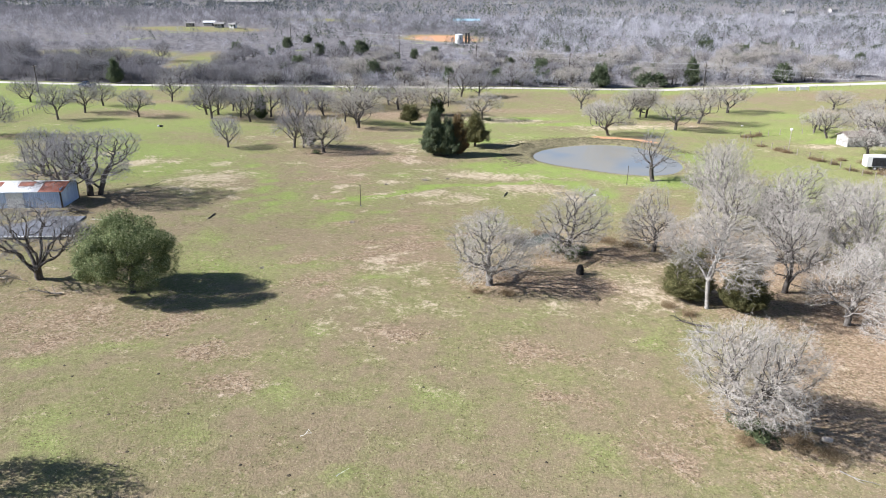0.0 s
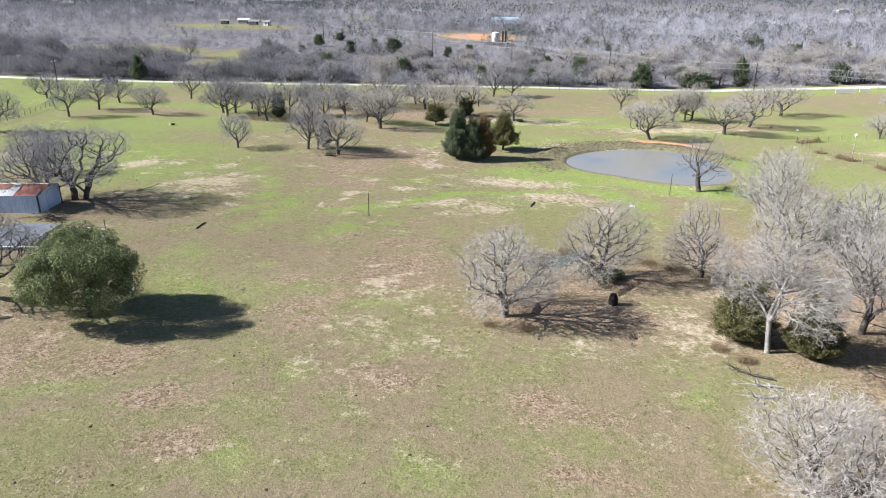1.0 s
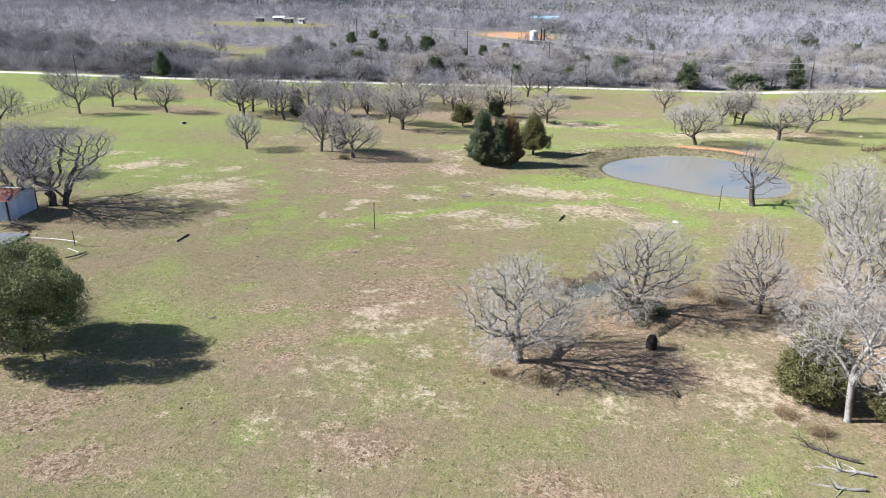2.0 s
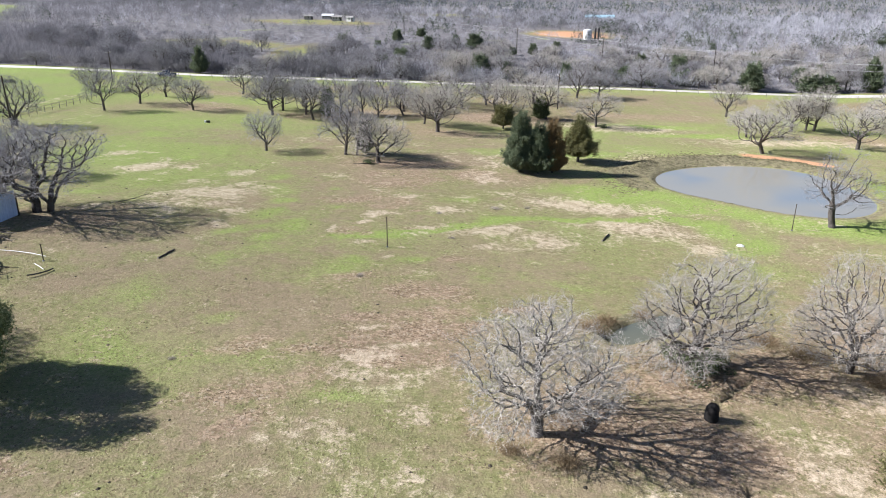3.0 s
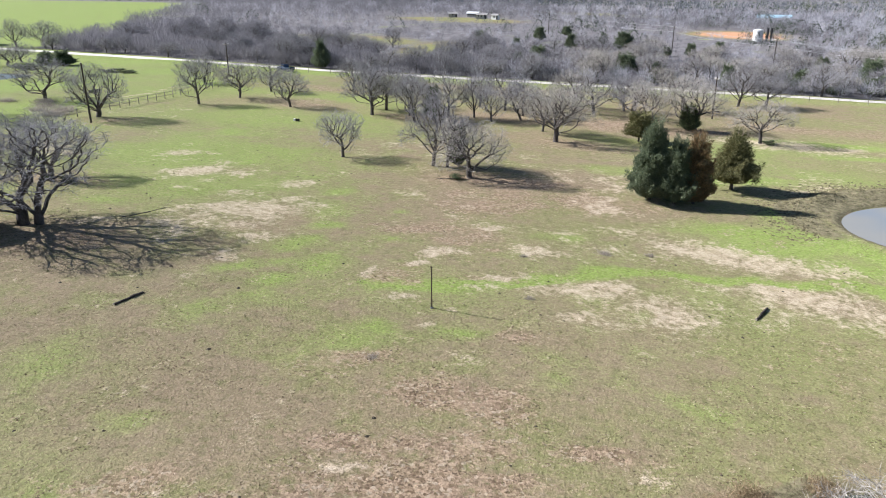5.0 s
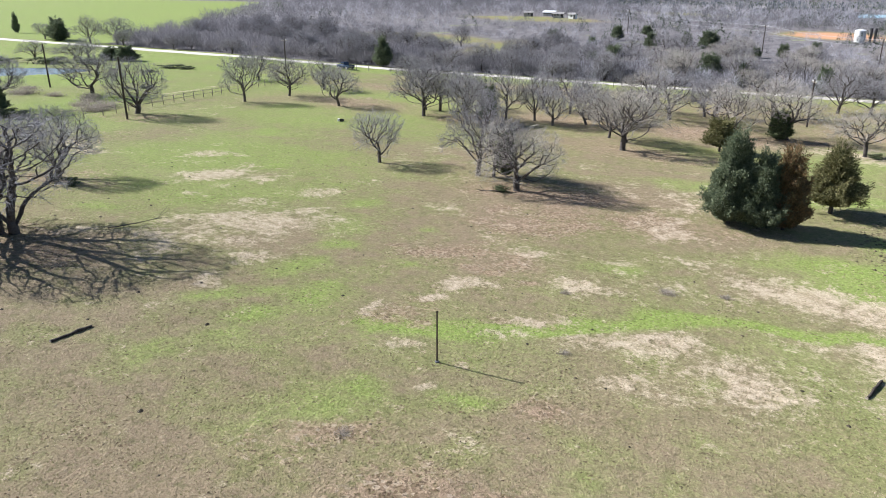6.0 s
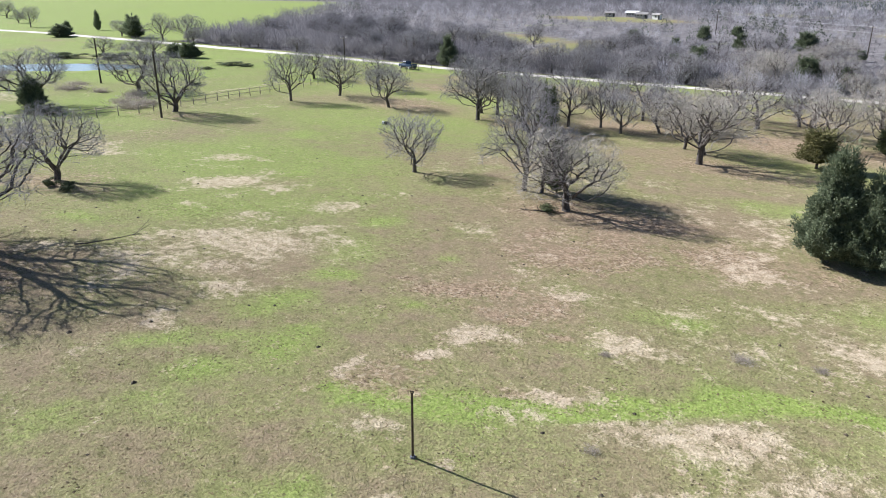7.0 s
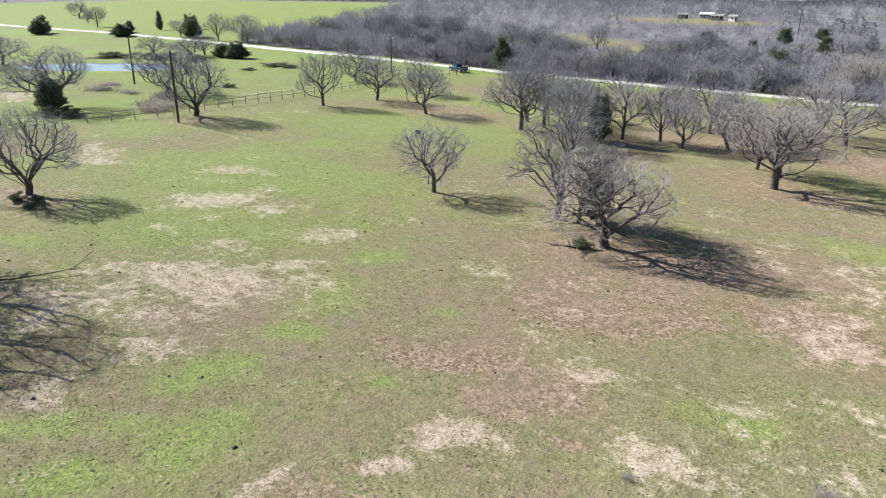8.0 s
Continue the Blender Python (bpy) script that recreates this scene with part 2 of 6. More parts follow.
M_BLUE_ROOF = two_tone("blue_metal_roof", (0.20, 0.32, 0.40), (0.28, 0.40, 0.47), 0.3, 0.5)
M_SHINGLE = two_tone("grey_shingles", (0.20, 0.19, 0.19), (0.33, 0.32, 0.31), 1.0)
M_OLD_ROOF = two_tone("old_brown_roofing", (0.13, 0.105, 0.09), (0.24, 0.20, 0.175), 1.0)
M_WIRE = two_tone("power_wire", (0.45, 0.45, 0.46), (0.55, 0.55, 0.56), 1.0, 0.5, vary=0.0, relief=0.0)
M_ROCK = two_tone("pale_rock", (0.34, 0.30, 0.26), (0.50, 0.46, 0.41), 2.0)


# ---- the lie of the land ----
def smooth(a, b, v):
    t = np.clip((v - a) / (b - a), 0, 1)
    return t * t * (3 - 2 * t)


def hill(x, y, cx, cy, sx, sy=None):
    return np.exp(-((x - cx) / sx) ** 2 - ((y - cy) / (sy or sx)) ** 2)


LATTICE = np.random.RandomState(5).rand(256, 256)


def wave(x, y, size, shift=0):
    """Smooth random values from 0 to 1 over the plan, with features of about that size."""
    u, v = np.asarray(x, float) / size + 31.7 * shift, np.asarray(y, float) / size + 17.3 * shift
    i, j = np.floor(u).astype(int), np.floor(v).astype(int)
    a, b = u - i, v - j
    a, b = a * a * (3 - 2 * a), b * b * (3 - 2 * b)
    g = lambda p, q: LATTICE[p % 256, q % 256]
    return (g(i, j) * (1 - a) + g(i + 1, j) * a) * (1 - b) + (g(i, j + 1) * (1 - a) + g(i + 1, j + 1) * a) * b


def near_line(x, y, pts):
    """The distance to a line of points on the plan."""
    best = np.full(np.broadcast(x, y).shape, 1e9)
    for (ax, ay), (bx, by) in zip(pts, pts[1:]):
        dx, dy = bx - ax, by - ay
        s = np.clip(((x - ax) * dx + (y - ay) * dy) / (dx * dx + dy * dy), 0, 1)
        best = np.minimum(best, np.hypot(x - ax - s * dx, y - ay - s * dy))
    return best


POND, POND_LEVEL = (31.0, 138.8), -2.15
WEST_POND, WEST_LEVEL = (-165.0, 166.5), 2.30
POOL_LINE, POOL_LEVEL = ((10.2, 83.8), (12.2, 85.7), (14.6, 87.8)), -0.95
GULLY = ((18.6, 79.0), (17.2, 77.2), (16.0, 75.4), (15.5, 73.6))
CRACK = ((16.1, 68.0), (15.9, 66.8), (15.4, 64.4))
ROAD = ((-900, 205), (-377, 227), (-300, 234), (-230, 234), (-160, 233), (-103, 234), (-48, 243), (19, 254), (85, 262), (170, 270), (420, 285), (900, 300))


def pond_shape(a):
    """How far the shore reaches by direction: fullest to the south-east, pinched in the south-west."""
    return 0.934 + 0.094 * np.cos(a) - 0.039 * np.sin(a) + 0.019 * np.cos(2 * a) - 0.074 * np.sin(2 * a) - 0.073 * np.cos(3 * a) - 0.011 * np.sin(3 * a) - 0.009 * np.cos(4 * a) + 0.008 * np.sin(4 * a)


def pond_r(x, y):
    a = np.arctan2(y - POND[1], x - POND[0])
    return np.hypot(x - POND[0], y - POND[1]) / pond_shape(a), a


def west_r(x, y):
    dx, dy = x - WEST_POND[0], y - WEST_POND[1]
    u, v = dx * 0.80 + dy * 0.60, -dx * 0.60 + dy * 0.80
    return np.hypot(u / 20.0, v / 9.5)


def ground_z(x, y):
    x, y = np.asarray(x, float), np.asarray(y, float)
    u, v = x / 1.15, y / 1.15
    z = -0.7 - 0.026 * np.clip(u, -130, 70) - 0.013 * (np.clip(v, -60, 230) - 100)
    z = z + hill(u, v, -42, 80, 22, 20) - 0.6 * hill(u, v, 16, 100, 25, 22) + 0.4 * hill(u, v, 0, 62, 20, 14)
    d = np.maximum(v + 0.35 * np.abs(u) - 250, 0)
    z = 1.15 * (z + 6 * (1 - np.exp(-d / 180)) + d * 0.010)
    z = z + (wave(x, y, 9, 1) - 0.5) * 0.12 + (wave(x, y, 2.6, 2) - 0.5) * 0.06
    far = smooth(300, 1200, y + np.abs(x) * 0.6)
    z = z + far * (wave(x, y, 420, 3) - 0.5) * 9
    r, a = pond_r(x, y)
    t = smooth(25, 15.5, r)
    z = z * (1 - t) + (POND_LEVEL + 0.30) * t - 2.0 * smooth(15.2, 11, r)
    back = smooth(0.5, 1.1, a) * (1 - smooth(2.7, 3.1, a)) + 0.12 * smooth(2.6, 3.0, np.abs(a))
    ring = np.exp(-((r - 19.0) / 1.9) ** 2) * back
    z = z + ring * (0.50 + 0.55 * (wave(x, y, 1.6, 4) - 0.5)) * (1 - 0.6 * hill(x, y, 38.8, 156.5, 5, 3))
    w = west_r(x, y)
    t = smooth(1.6, 1.02, w)
    z = z * (1 - t) + (WEST_LEVEL + 0.15) * t - 1.2 * smooth(1.05, 0.75, w)
    p = near_line(x, y, POOL_LINE)
    z = z - 0.75 * smooth(1.9, 0.4, p)
    g = np.minimum(near_line(x, y, GULLY), near_line(x, y, CRACK) + 0.12)
    z = z - 0.38 * smooth(0.30, 0.05, g + 0.4 * (wave(x, y, 1.1, 6) - 0.5))
    road = near_line(x, y, ROAD)
    verge = y - np.interp(x, [p[0] for p in ROAD], [p[1] for p in ROAD])
    z = z + 0.42 * np.exp(-((verge + 5.0) / 1.5) ** 2) * smooth(-222, -205, x) * smooth(-128, -150, x)
    return z + 0.10 * smooth(6, 3, road)


def gz(x, y):
    return float(ground_z(x, y))


# ---- mesh helpers ----
def mesh_of(name, verts, faces, material=None, smooth_shade=False):
    """A mesh from an array of points and arrays of triangles or quads."""
    me = bpy.data.meshes.new(name)
    verts = np.asarray(verts, np.float32).reshape(-1, 3)
    faces = [np.asarray(f, np.int32) for f in (faces if isinstance(faces, (list, tuple)) else [faces]) if len(f)]
    me.vertices.add(len(verts))
    me.vertices.foreach_set("co", verts.ravel())
    loops = np.concatenate([f.ravel() for f in faces])
    sizes = np.concatenate([np.full(len(f), f.shape[1], np.int32) for f in faces])
    me.loops.add(len(loops))
    me.loops.foreach_set("vertex_index", loops)
    me.polygons.add(len(sizes))
    me.polygons.foreach_set("loop_start", np.concatenate([[0], np.cumsum(sizes)[:-1]]).astype(np.int32))
    me.polygons.foreach_set("use_smooth", np.full(len(sizes), smooth_shade))
    me.update(calc_edges=True)
    if material:
        me.materials.append(material)
    return me


def thing(name, x, y, z=None, turn=0.0, label="", category="", group=""):
    ob = new(name)
    ob.empty_display_size = 0.2
    ob.matrix_basis = pose(x, y, gz(x, y) if z is None else z, 0, 0, turn)
    return tagged(ob, label, category, group)


def part(name, data, parent, material=None, label="", at=None):
    """One mesh (a bmesh or a mesh) as a part under a thing or under a part."""
    if isinstance(data, bmesh.types.BMesh):
        me = bpy.data.meshes.new(name)
        data.to_mesh(me)
        data.free()
        data = me
    if material and not data.materials:
        data.materials.append(material)
    ob = new(name, data)
    ob.parent = parent
    if at is not None:
        ob.matrix_basis = at
    return tagged(ob, label)


def box(bm, x0, y0, z0, x1, y1, z1, bevel=0.0):
    made = bmesh.ops.create_cube(bm, size=1.0)["verts"]
    bmesh.ops.transform(bm, matrix=Matrix.Translation(((x0 + x1) / 2, (y0 + y1) / 2, (z0 + z1) / 2)) @ Matrix.Diagonal((x1 - x0, y1 - y0, z1 - z0, 1)), verts=made)
    if bevel:
        edges = {e for v in made for e in v.link_edges}
        bmesh.ops.bevel(bm, geom=list(edges), offset=bevel, segments=1, affect="EDGES")
    return bm


def block(*dims, bevel=0.0):
    return box(bmesh.new(), *dims, bevel=bevel)


def rods(p0, p1, r0, r1, sides):
    """Tapered rods between rows of points: their verts and quads."""
    p0, p1 = np.asarray(p0, float).reshape(-1, 3), np.asarray(p1, float).reshape(-1, 3)
    d = p1 - p0
    d /= np.maximum(np.linalg.norm(d, axis=1, keepdims=True), 1e-9)
    ref = np.where(np.abs(d[:, 2:3]) < 0.9, np.array([[0, 0, 1.0]]), np.array([[1.0, 0, 0]]))
    u = np.cross(d, ref)
    u /= np.linalg.norm(u, axis=1, keepdims=True)
    w = np.cross(d, u)
    a = np.arange(sides) * 2 * np.pi / sides
    ringv = u[:, None, :] * np.cos(a)[None, :, None] + w[:, None, :] * np.sin(a)[None, :, None]
    v = np.concatenate([p0[:, None, :] + ringv * np.asarray(r0).reshape(-1, 1, 1), p1[:, None, :] + ringv * np.asarray(r1).reshape(-1, 1, 1)], axis=1)
    n = len(p0)
    k = np.arange(sides)
    q = np.stack([k, (k + 1) % sides, sides + (k + 1) % sides, sides + k], axis=1)
    f = (np.arange(n)[:, None, None] * 2 * sides + q[None]).reshape(-1, 4)
    return v.reshape(-1, 3), f


def join(pieces):
    """Several (verts, faces) into one."""
    vs, fs, n = [], {}, 0
    for v, f in pieces:
        f = np.asarray(f)
        fs.setdefault(f.shape[1], []).append(f + n)
        vs.append(np.asarray(v).reshape(-1, 3))
        n += len(vs[-1])
    return np.concatenate(vs), [np.concatenate(f) for f in fs.values()]


def slivers(p0, p1, width, rng):
    """Thin pointed blades from p0 to p1."""
    d = p1 - p0
    s = np.cross(d, rng.normal(size=d.shape))
    s /= np.maximum(np.linalg.norm(s, axis=1, keepdims=True), 1e-9)
    s *= np.asarray(width).reshape(-1, 1) / 2
    v = np.stack([p0 - s, p0 + s, p1], axis=1).reshape(-1, 3)
    return v, np.arange(len(v)).reshape(-1, 3)


# ---- the ground, one sheet to the horizon ----
def axis(lo, hi, step, fine, fine_step, reach_lo, reach_hi):
    a = list(np.arange(lo, fine[0], step)) + list(np.arange(fine[0], fine[1], fine_step)) + list(np.arange(fine[1], hi, step))
    out, s = [a[-1]], step
    while out[-1] < reach_hi:
        s *= 1.13
        out.append(out[-1] + s)
    low, s = [a[0]], step
    while low[-1] > reach_lo:
        s *= 1.13
        low.append(low[-1] - s)
    return np.array(low[:0:-1] + a + out[1:])


def blot(x, y, *spots):
    """Soft ellipses on the plan: (cx, cy, half length, half width, degrees), joined to one value from 0 to 1."""
    m = np.zeros_like(x)
    for cx, cy, a, b, deg in spots:
        c, s = math.cos(radians(deg)), math.sin(radians(deg))
        u, v = (x - cx) * c + (y - cy) * s, -(x - cx) * s + (y - cy) * c
        m = np.maximum(m, np.exp(-((u / a) ** 2 + (v / b) ** 2) * 0.72))
    return m


def build_ground():
    xs = axis(-130, 112, 1.0, (5.0, 20.5), 0.3, -4600, 4600)
    ys = axis(18, 262, 1.0, (61.5, 90.0), 0.3, -500, 4700)
    X, Y = np.meshgrid(xs, ys)
    Z = ground_z(X, Y)
    nx, ny = len(xs), len(ys)
    idx = np.arange(nx * ny).reshape(ny, nx)
    quads = np.stack([idx[:-1, :-1], idx[:-1, 1:], idx[1:, 1:], idx[1:, :-1]], axis=-1).reshape(-1, 4)
    me = mesh_of("ground", np.stack([X, Y, Z], axis=-1), quads, M_GROUND, True)
    r, a = pond_r(X, Y)
    w = west_r(X, Y)
    gx, gy = X, Y
    X = X + 2.2 * (wave(gx, gy, 7, 20) - 0.5) + 2.0 * (wave(gx, gy, 2.7, 21) - 0.5)
    Y = Y + 2.0 * (wave(gx, gy, 6, 22) - 0.5) + 2.0 * (wave(gx, gy, 2.4, 23) - 0.5)
    patchy = 0.5 * wave(gx, gy, 8, 24) + 0.3 * wave(gx, gy * 1.6, 3.2, 25) + 0.2 * wave(gx, gy, 1.4, 26)
    road = near_line(X, Y, ROAD)
    yroad = np.interp(X, [p[0] for p in ROAD], [p[1] for p in ROAD])
    beyond = smooth(3, 9, Y - yroad)
    # fresh grass: the winding strip, pond margin, low spots and the fields beyond
    strip = near_line(X, Y, ((-17.5, 100.8), (-12.4, 103.1), (-9.2, 105.3), (-5.3, 110.3), (-1, 112.7), (3.6, 115), (7.9, 115.6), (14, 117.5), (19, 119.5), (24, 118)))
    lush = 2.0 * np.exp(-(strip / 1.0) ** 2)
    lush = np.maximum(lush, 1.35 * np.exp(-((r - 19.5) / 4.2) ** 2) * (1 - smooth(0.2, 0.8, a) * (1 - smooth(2.9, 3.1, a))))
    lush = np.maximum(lush, 1.35 * blot(X, Y, (9, 130, 9, 3, 20), (20, 124, 9, 3, 10), (25.5, 111, 5, 3, 60), (2, 152, 14, 4, 10), (30, 178, 18, 3, 12), (20, 186, 16, 3, 10), (23, 116, 3, 6, 0), (88, 162, 8, 3.5, 20), (12, 127, 9, 4, 15)))
    lush = np.maximum(lush, 1.15 * blot(X, Y, (-16.6, 101.4, 1.6, 0.6, 33), (-12.4, 103.1, 2.1, 0.6, 27), (-9.2, 105.3, 2.0, 0.5, 21), (-5.3, 110.3, 2.5, 0.7, 14), (-1.0, 112.7, 2.6, 0.8, 8), (3.6, 115.0, 2.7, 0.8, 2), (7.9, 115.6, 2.3, 0.8, -3), (-22.5, 101.7, 1.7, 2.4, 39), (-24.0, 97.4, 2.0, 1.8, 45), (-13.5, 93.9, 1.6, 1.8, 36), (-13.7, 90.8, 1.3, 1.3, 40), (-32.0, 122.5, 1.6, 1.4, 34), (-9.0, 96.4, 2.1, 0.9, 27), (-25.4, 91.0, 1.2, 1.6, 53), (0.9, 104.5, 1.2, 0.8, 7), (8.4, 128.8, 3.6, 2.1, -3)))
    lush = np.maximum(lush, 1.15 * blot(X, Y, (-32.4, 123.7, 2.4, 1.3, 44), (-27.5, 111.3, 1.7, 1.8, 53), (-26.8, 106.0, 2.5, 1.5, 60), (-23.7, 104.0, 1.5, 1.0, 60), (-26.2, 101.5, 1.6, 1.3, 67), (-28.3, 99.0, 2.2, 1.7, 73), (-19.0, 104.7, 0.7, 0.6, 53), (-20.3, 110.8, 1.3, 1.3, 45), (-23.7, 120.4, 1.2, 1.1, 39), (-7.5, 119.9, 2.3, 1.7, 15), (-51.5, 131.3, 3.8, 4.5, 52), (-66.2, 145.1, 4.9, 5.6, 50), (-50.1, 107.0, 2.6, 3.1, 71), (-54.9, 115.7, 2.0, 2.9, 65), (-40.5, 127.5, 1.8, 1.9, 48), (-87.2, 128.5, 2.3, 3.8, 66)))
    lush = np.maximum(lush, 0.85 * blot(X, Y, (-22.8, 94.5, 4.9, 2.4, 34), (-15.5, 88.3, 3.8, 1.8, 31), (-0.3, 91.7, 2.2, 1.0, 10), (6.3, 93.2, 4.2, 1.6, 1), (-26.0, 75.7, 2.2, 2.4, 53), (-20.4, 78.0, 1.4, 0.9, 45), (3.5, 129.9, 3.9, 2.4, 2), (-61.1, 145.4, 7.5, 5.3, 36), (25.8, 151.9, 5.4, 3.8, -11), (-24.8, 72.5, 4.6, 5.2, 34), (-14.0, 90.8, 3.3, 2.4, 17), (-55.1, 119.4, 5.3, 8.4, 33), (-30.4, 115.9, 2.7, 4.7, 22), (-6.2, 70.7, 4.8, 0.7, 15), (-14.1, 60.8, 1.2, 1.3, 30), (25.9, 103.5, 3.6, 5.1, -15)))
    lush = np.maximum(lush, 0.8 * blot(X, Y, (-26.6, 53.5, 4.2, 1.5, 26), (-12.5, 47.3, 2.5, 2.2, 15), (-32.7, 50.8, 2.4, 2.5, 33), (-26.6, 40.2, 3.5, 4.0, 34), (-6.4, 36.7, 2.2, 1.8, 10), (-1.0, 46.9, 3.5, 2.5, 1), (18.5, 57.4, 1.6, 3.6, -18), (-18.7, 72.8, 6.3, 4.5, 14), (-27.5, 81.5, 4.3, 5.8, 19), (-12.2, 104.0, 8.6, 6.4, 7), (20.8, 118.6, 4.4, 2.4, -10), (27.8, 115.4, 2.4, 11.5, -14), (6.9, 110.9, 5.5, 2.8, -4), (-16.1, 39.9, 2.8, 1.9, 22), (-11.2, 56.9, 3.1, 2.3, 11), (10.3, 41.5, 2.6, 2.2, -14)))
    lush = np.maximum(lush, 0.62 * blot(X, Y, (-52, 112, 9, 4, 30), (-60, 124, 7, 3, 40), (-42, 121, 8, 2.4, 35), (-62, 152, 20, 6, 20), (-80, 152, 14, 5, 60), (62, 145, 14, 18, 100), (56, 118, 16, 12, 100), (-53, 133, 9, 4, 20)))
    lush = np.maximum(lush, (0.60 + 0.85 * wave(X, Y, 14, 8)) * smooth(-93, -103, X + 0.1 * (Y - 140)) * (1 - beyond))
    lush = np.maximum(lush, 1.0 * smooth(22, 6, yroad - Y) * (1 - beyond) * (0.7 + 0.5 * wave(X, Y, 20, 9)))
    lush = np.maximum(lush, 0.58 * blot(X, Y, (2, 106, 42, 20, 5), (52, 140, 26, 30, 0), (-50, 125, 34, 26, 20)) * (0.75 + 0.5 * patchy))
    lush = np.maximum(lush, (0.5 + 0.5 * wave(X, Y, 11, 29)) * np.clip(1.6 * blot(X, Y, (75, 125, 34, 40, 0), (70, 190, 45, 26, 0), (16, 168, 30, 12, 0)), 0, 1))
    lush = np.maximum(lush, (0.48 + 0.58 * wave(X, Y, 10, 31)) * np.clip(1.6 * blot(X, Y, (-85, 165, 44, 40, 0), (-60, 122, 24, 20, 30), (-130, 170, 60, 50, 0)), 0, 1) * (1 - beyond))
    left_field = smooth(-205, -235, X + 0.62 * (Y - 240) + 16 * (wave(X, Y, 30, 10) - 0.5)) * beyond * smooth(620, 520, Y) * smooth(-820, -700, X)
    clearing = blot(X, Y, (-142, 318, 28, 14, 0), (-99, 300, 10, 32, 8), (-150, 456, 38, 20, 0), (-92, 600, 50, 22, 0), (-163, 262, 9, 5, 0)) * beyond
    lush = np.maximum(lush, 1.7 * left_field)
    lush = np.maximum(lush, 0.36 * smooth(0.36, 0.64, wave(gx, gy, 16, 28)) * smooth(10, 60, gy) * (1 - beyond))
    lush = np.maximum(lush, 0.8 * clearing)
    # bare sandy scrapes
    bare = 1.15 * blot(X, Y, (8.4, 121.7, 8.8, 2.9, -1), (13.6, 113.7, 6.7, 3.4, -6), (20.5, 108.7, 2.3, 2.8, -13), (-4.7, 107.0, 2.9, 1.5, 11), (-37.0, 111.6, 5.8, 3.0, 36), (-52.4, 123.3, 4.2, 2.8, 39), (-6.0, 75.5, 2.3, 0.9, 27), (-4.5, 77.4, 1.6, 0.6, 23), (-8.1, 80.6, 1.2, 0.8, 26), (-15.9, 110.0, 1.4, 0.9, 27), (-8.8, 107.8, 2.6, 1.0, 20), (-5.6, 106.6, 2.0, 1.2, 16), (-1.1, 109.8, 2.2, 1.3, 9), (5.6, 120.8, 5.2, 2.1, 0), (3.6, 106.4, 3.8, 2.2, 3), (-2.2, 101.8, 1.9, 1.0, 13), (-10.7, 96.6, 0.8, 0.6, 29), (-14.4, 100.4, 1.0, 0.6, 31))
    bare = np.maximum(bare, 0.92 * blot(X, Y, (-34.2, 109.8, 1.0, 2.7, 60), (-35.8, 115.7, 6.4, 0.8, 55), (-38.5, 106.4, 2.0, 2.0, 67), (-30.5, 105.3, 2.0, 1.1, 64), (-30.7, 99.6, 1.0, 1.0, 73), (-34.1, 106.0, 2.0, 1.7, 65), (-41.3, 115.5, 1.8, 1.7, 59), (-53.8, 123.2, 2.3, 2.7, 59), (-47.9, 124.8, 2.2, 2.0, 54), (-39.1, 122.8, 3.2, 1.7, 50), (-15.5, 110.6, 1.6, 0.8, 38), (-16.5, 106.8, 1.7, 0.7, 45), (-18.2, 102.7, 0.9, 0.6, 56), (-10.0, 114.3, 0.9, 0.8, 23), (-7.8, 114.4, 2.2, 1.1, 19), (-5.6, 131.2, 2.0, 1.6, 8), (-76.8, 123.6, 2.7, 5.5, 66), (-17.9, 125.6, 1.4, 0.7, 27)))
    bare = np.maximum(bare, 0.48 * blot(X, Y, (-6.1, 65.9, 2.8, 1.1, 17), (-1.8, 70.4, 2.1, 1.0, 9), (-8.1, 63.0, 1.6, 1.0, 21), (-7.2, 75.0, 1.3, 1.0, 15), (-2.0, 74.6, 1.9, 1.0, 9), (-8.9, 69.0, 1.4, 0.8, 19), (19.4, 72.3, 3.6, 2.7, -18), (10.8, 63.5, 3.5, 1.8, -9), (-2.4, 62.0, 4.4, 1.5, 13), (-37.1, 113.4, 3.5, 4.2, 26), (-4.7, 65.7, 2.5, 1.7, 4), (14.6, 51.7, 1.2, 3.0, -16), (19.2, 64.1, 3.7, 2.9, -17), (25.6, 76.9, 1.4, 2.2, -23), (-4.2, 143.5, 2.8, 3.0, 5), (28.2, 119.4, 3.5, 2.3, -14)))
    bare = np.maximum(bare, 0.9 * blot(X, Y, (-62, 130, 3.5, 1.6, 30), (-76, 123.5, 6, 2, 0), (-126, 133, 7, 4, 10), (20.5, 68, 3.0, 4.2, 10), (26, 78, 3, 2, 30), (29, 152, 7, 1.6, 25), (84, 156, 5, 2, 10), (14, 182, 14, 5, 10), (45, 176, 16, 4, 12)))
    bare = bare * (1 - 0.95 * np.exp(-(strip / 0.9) ** 2))
    fence_track = near_line(X + 7, Y, ((-95, 118), (-97, 154), (-102, 187), (-106, 230)))
    bare = np.maximum(bare, 0.9 * np.exp(-((fence_track - 0.9) / 0.45) ** 2))
    bare = np.maximum(bare, smooth(0.54, 0.80, patchy) * (0.24 + 0.36 * np.clip(blot(X, Y, (-5, 112, 30, 16, 10), (-40, 112, 20, 16, 0), (10, 150, 40, 14, 0), (0, 72, 30, 10, 10)) * 1.5, 0, 1)))
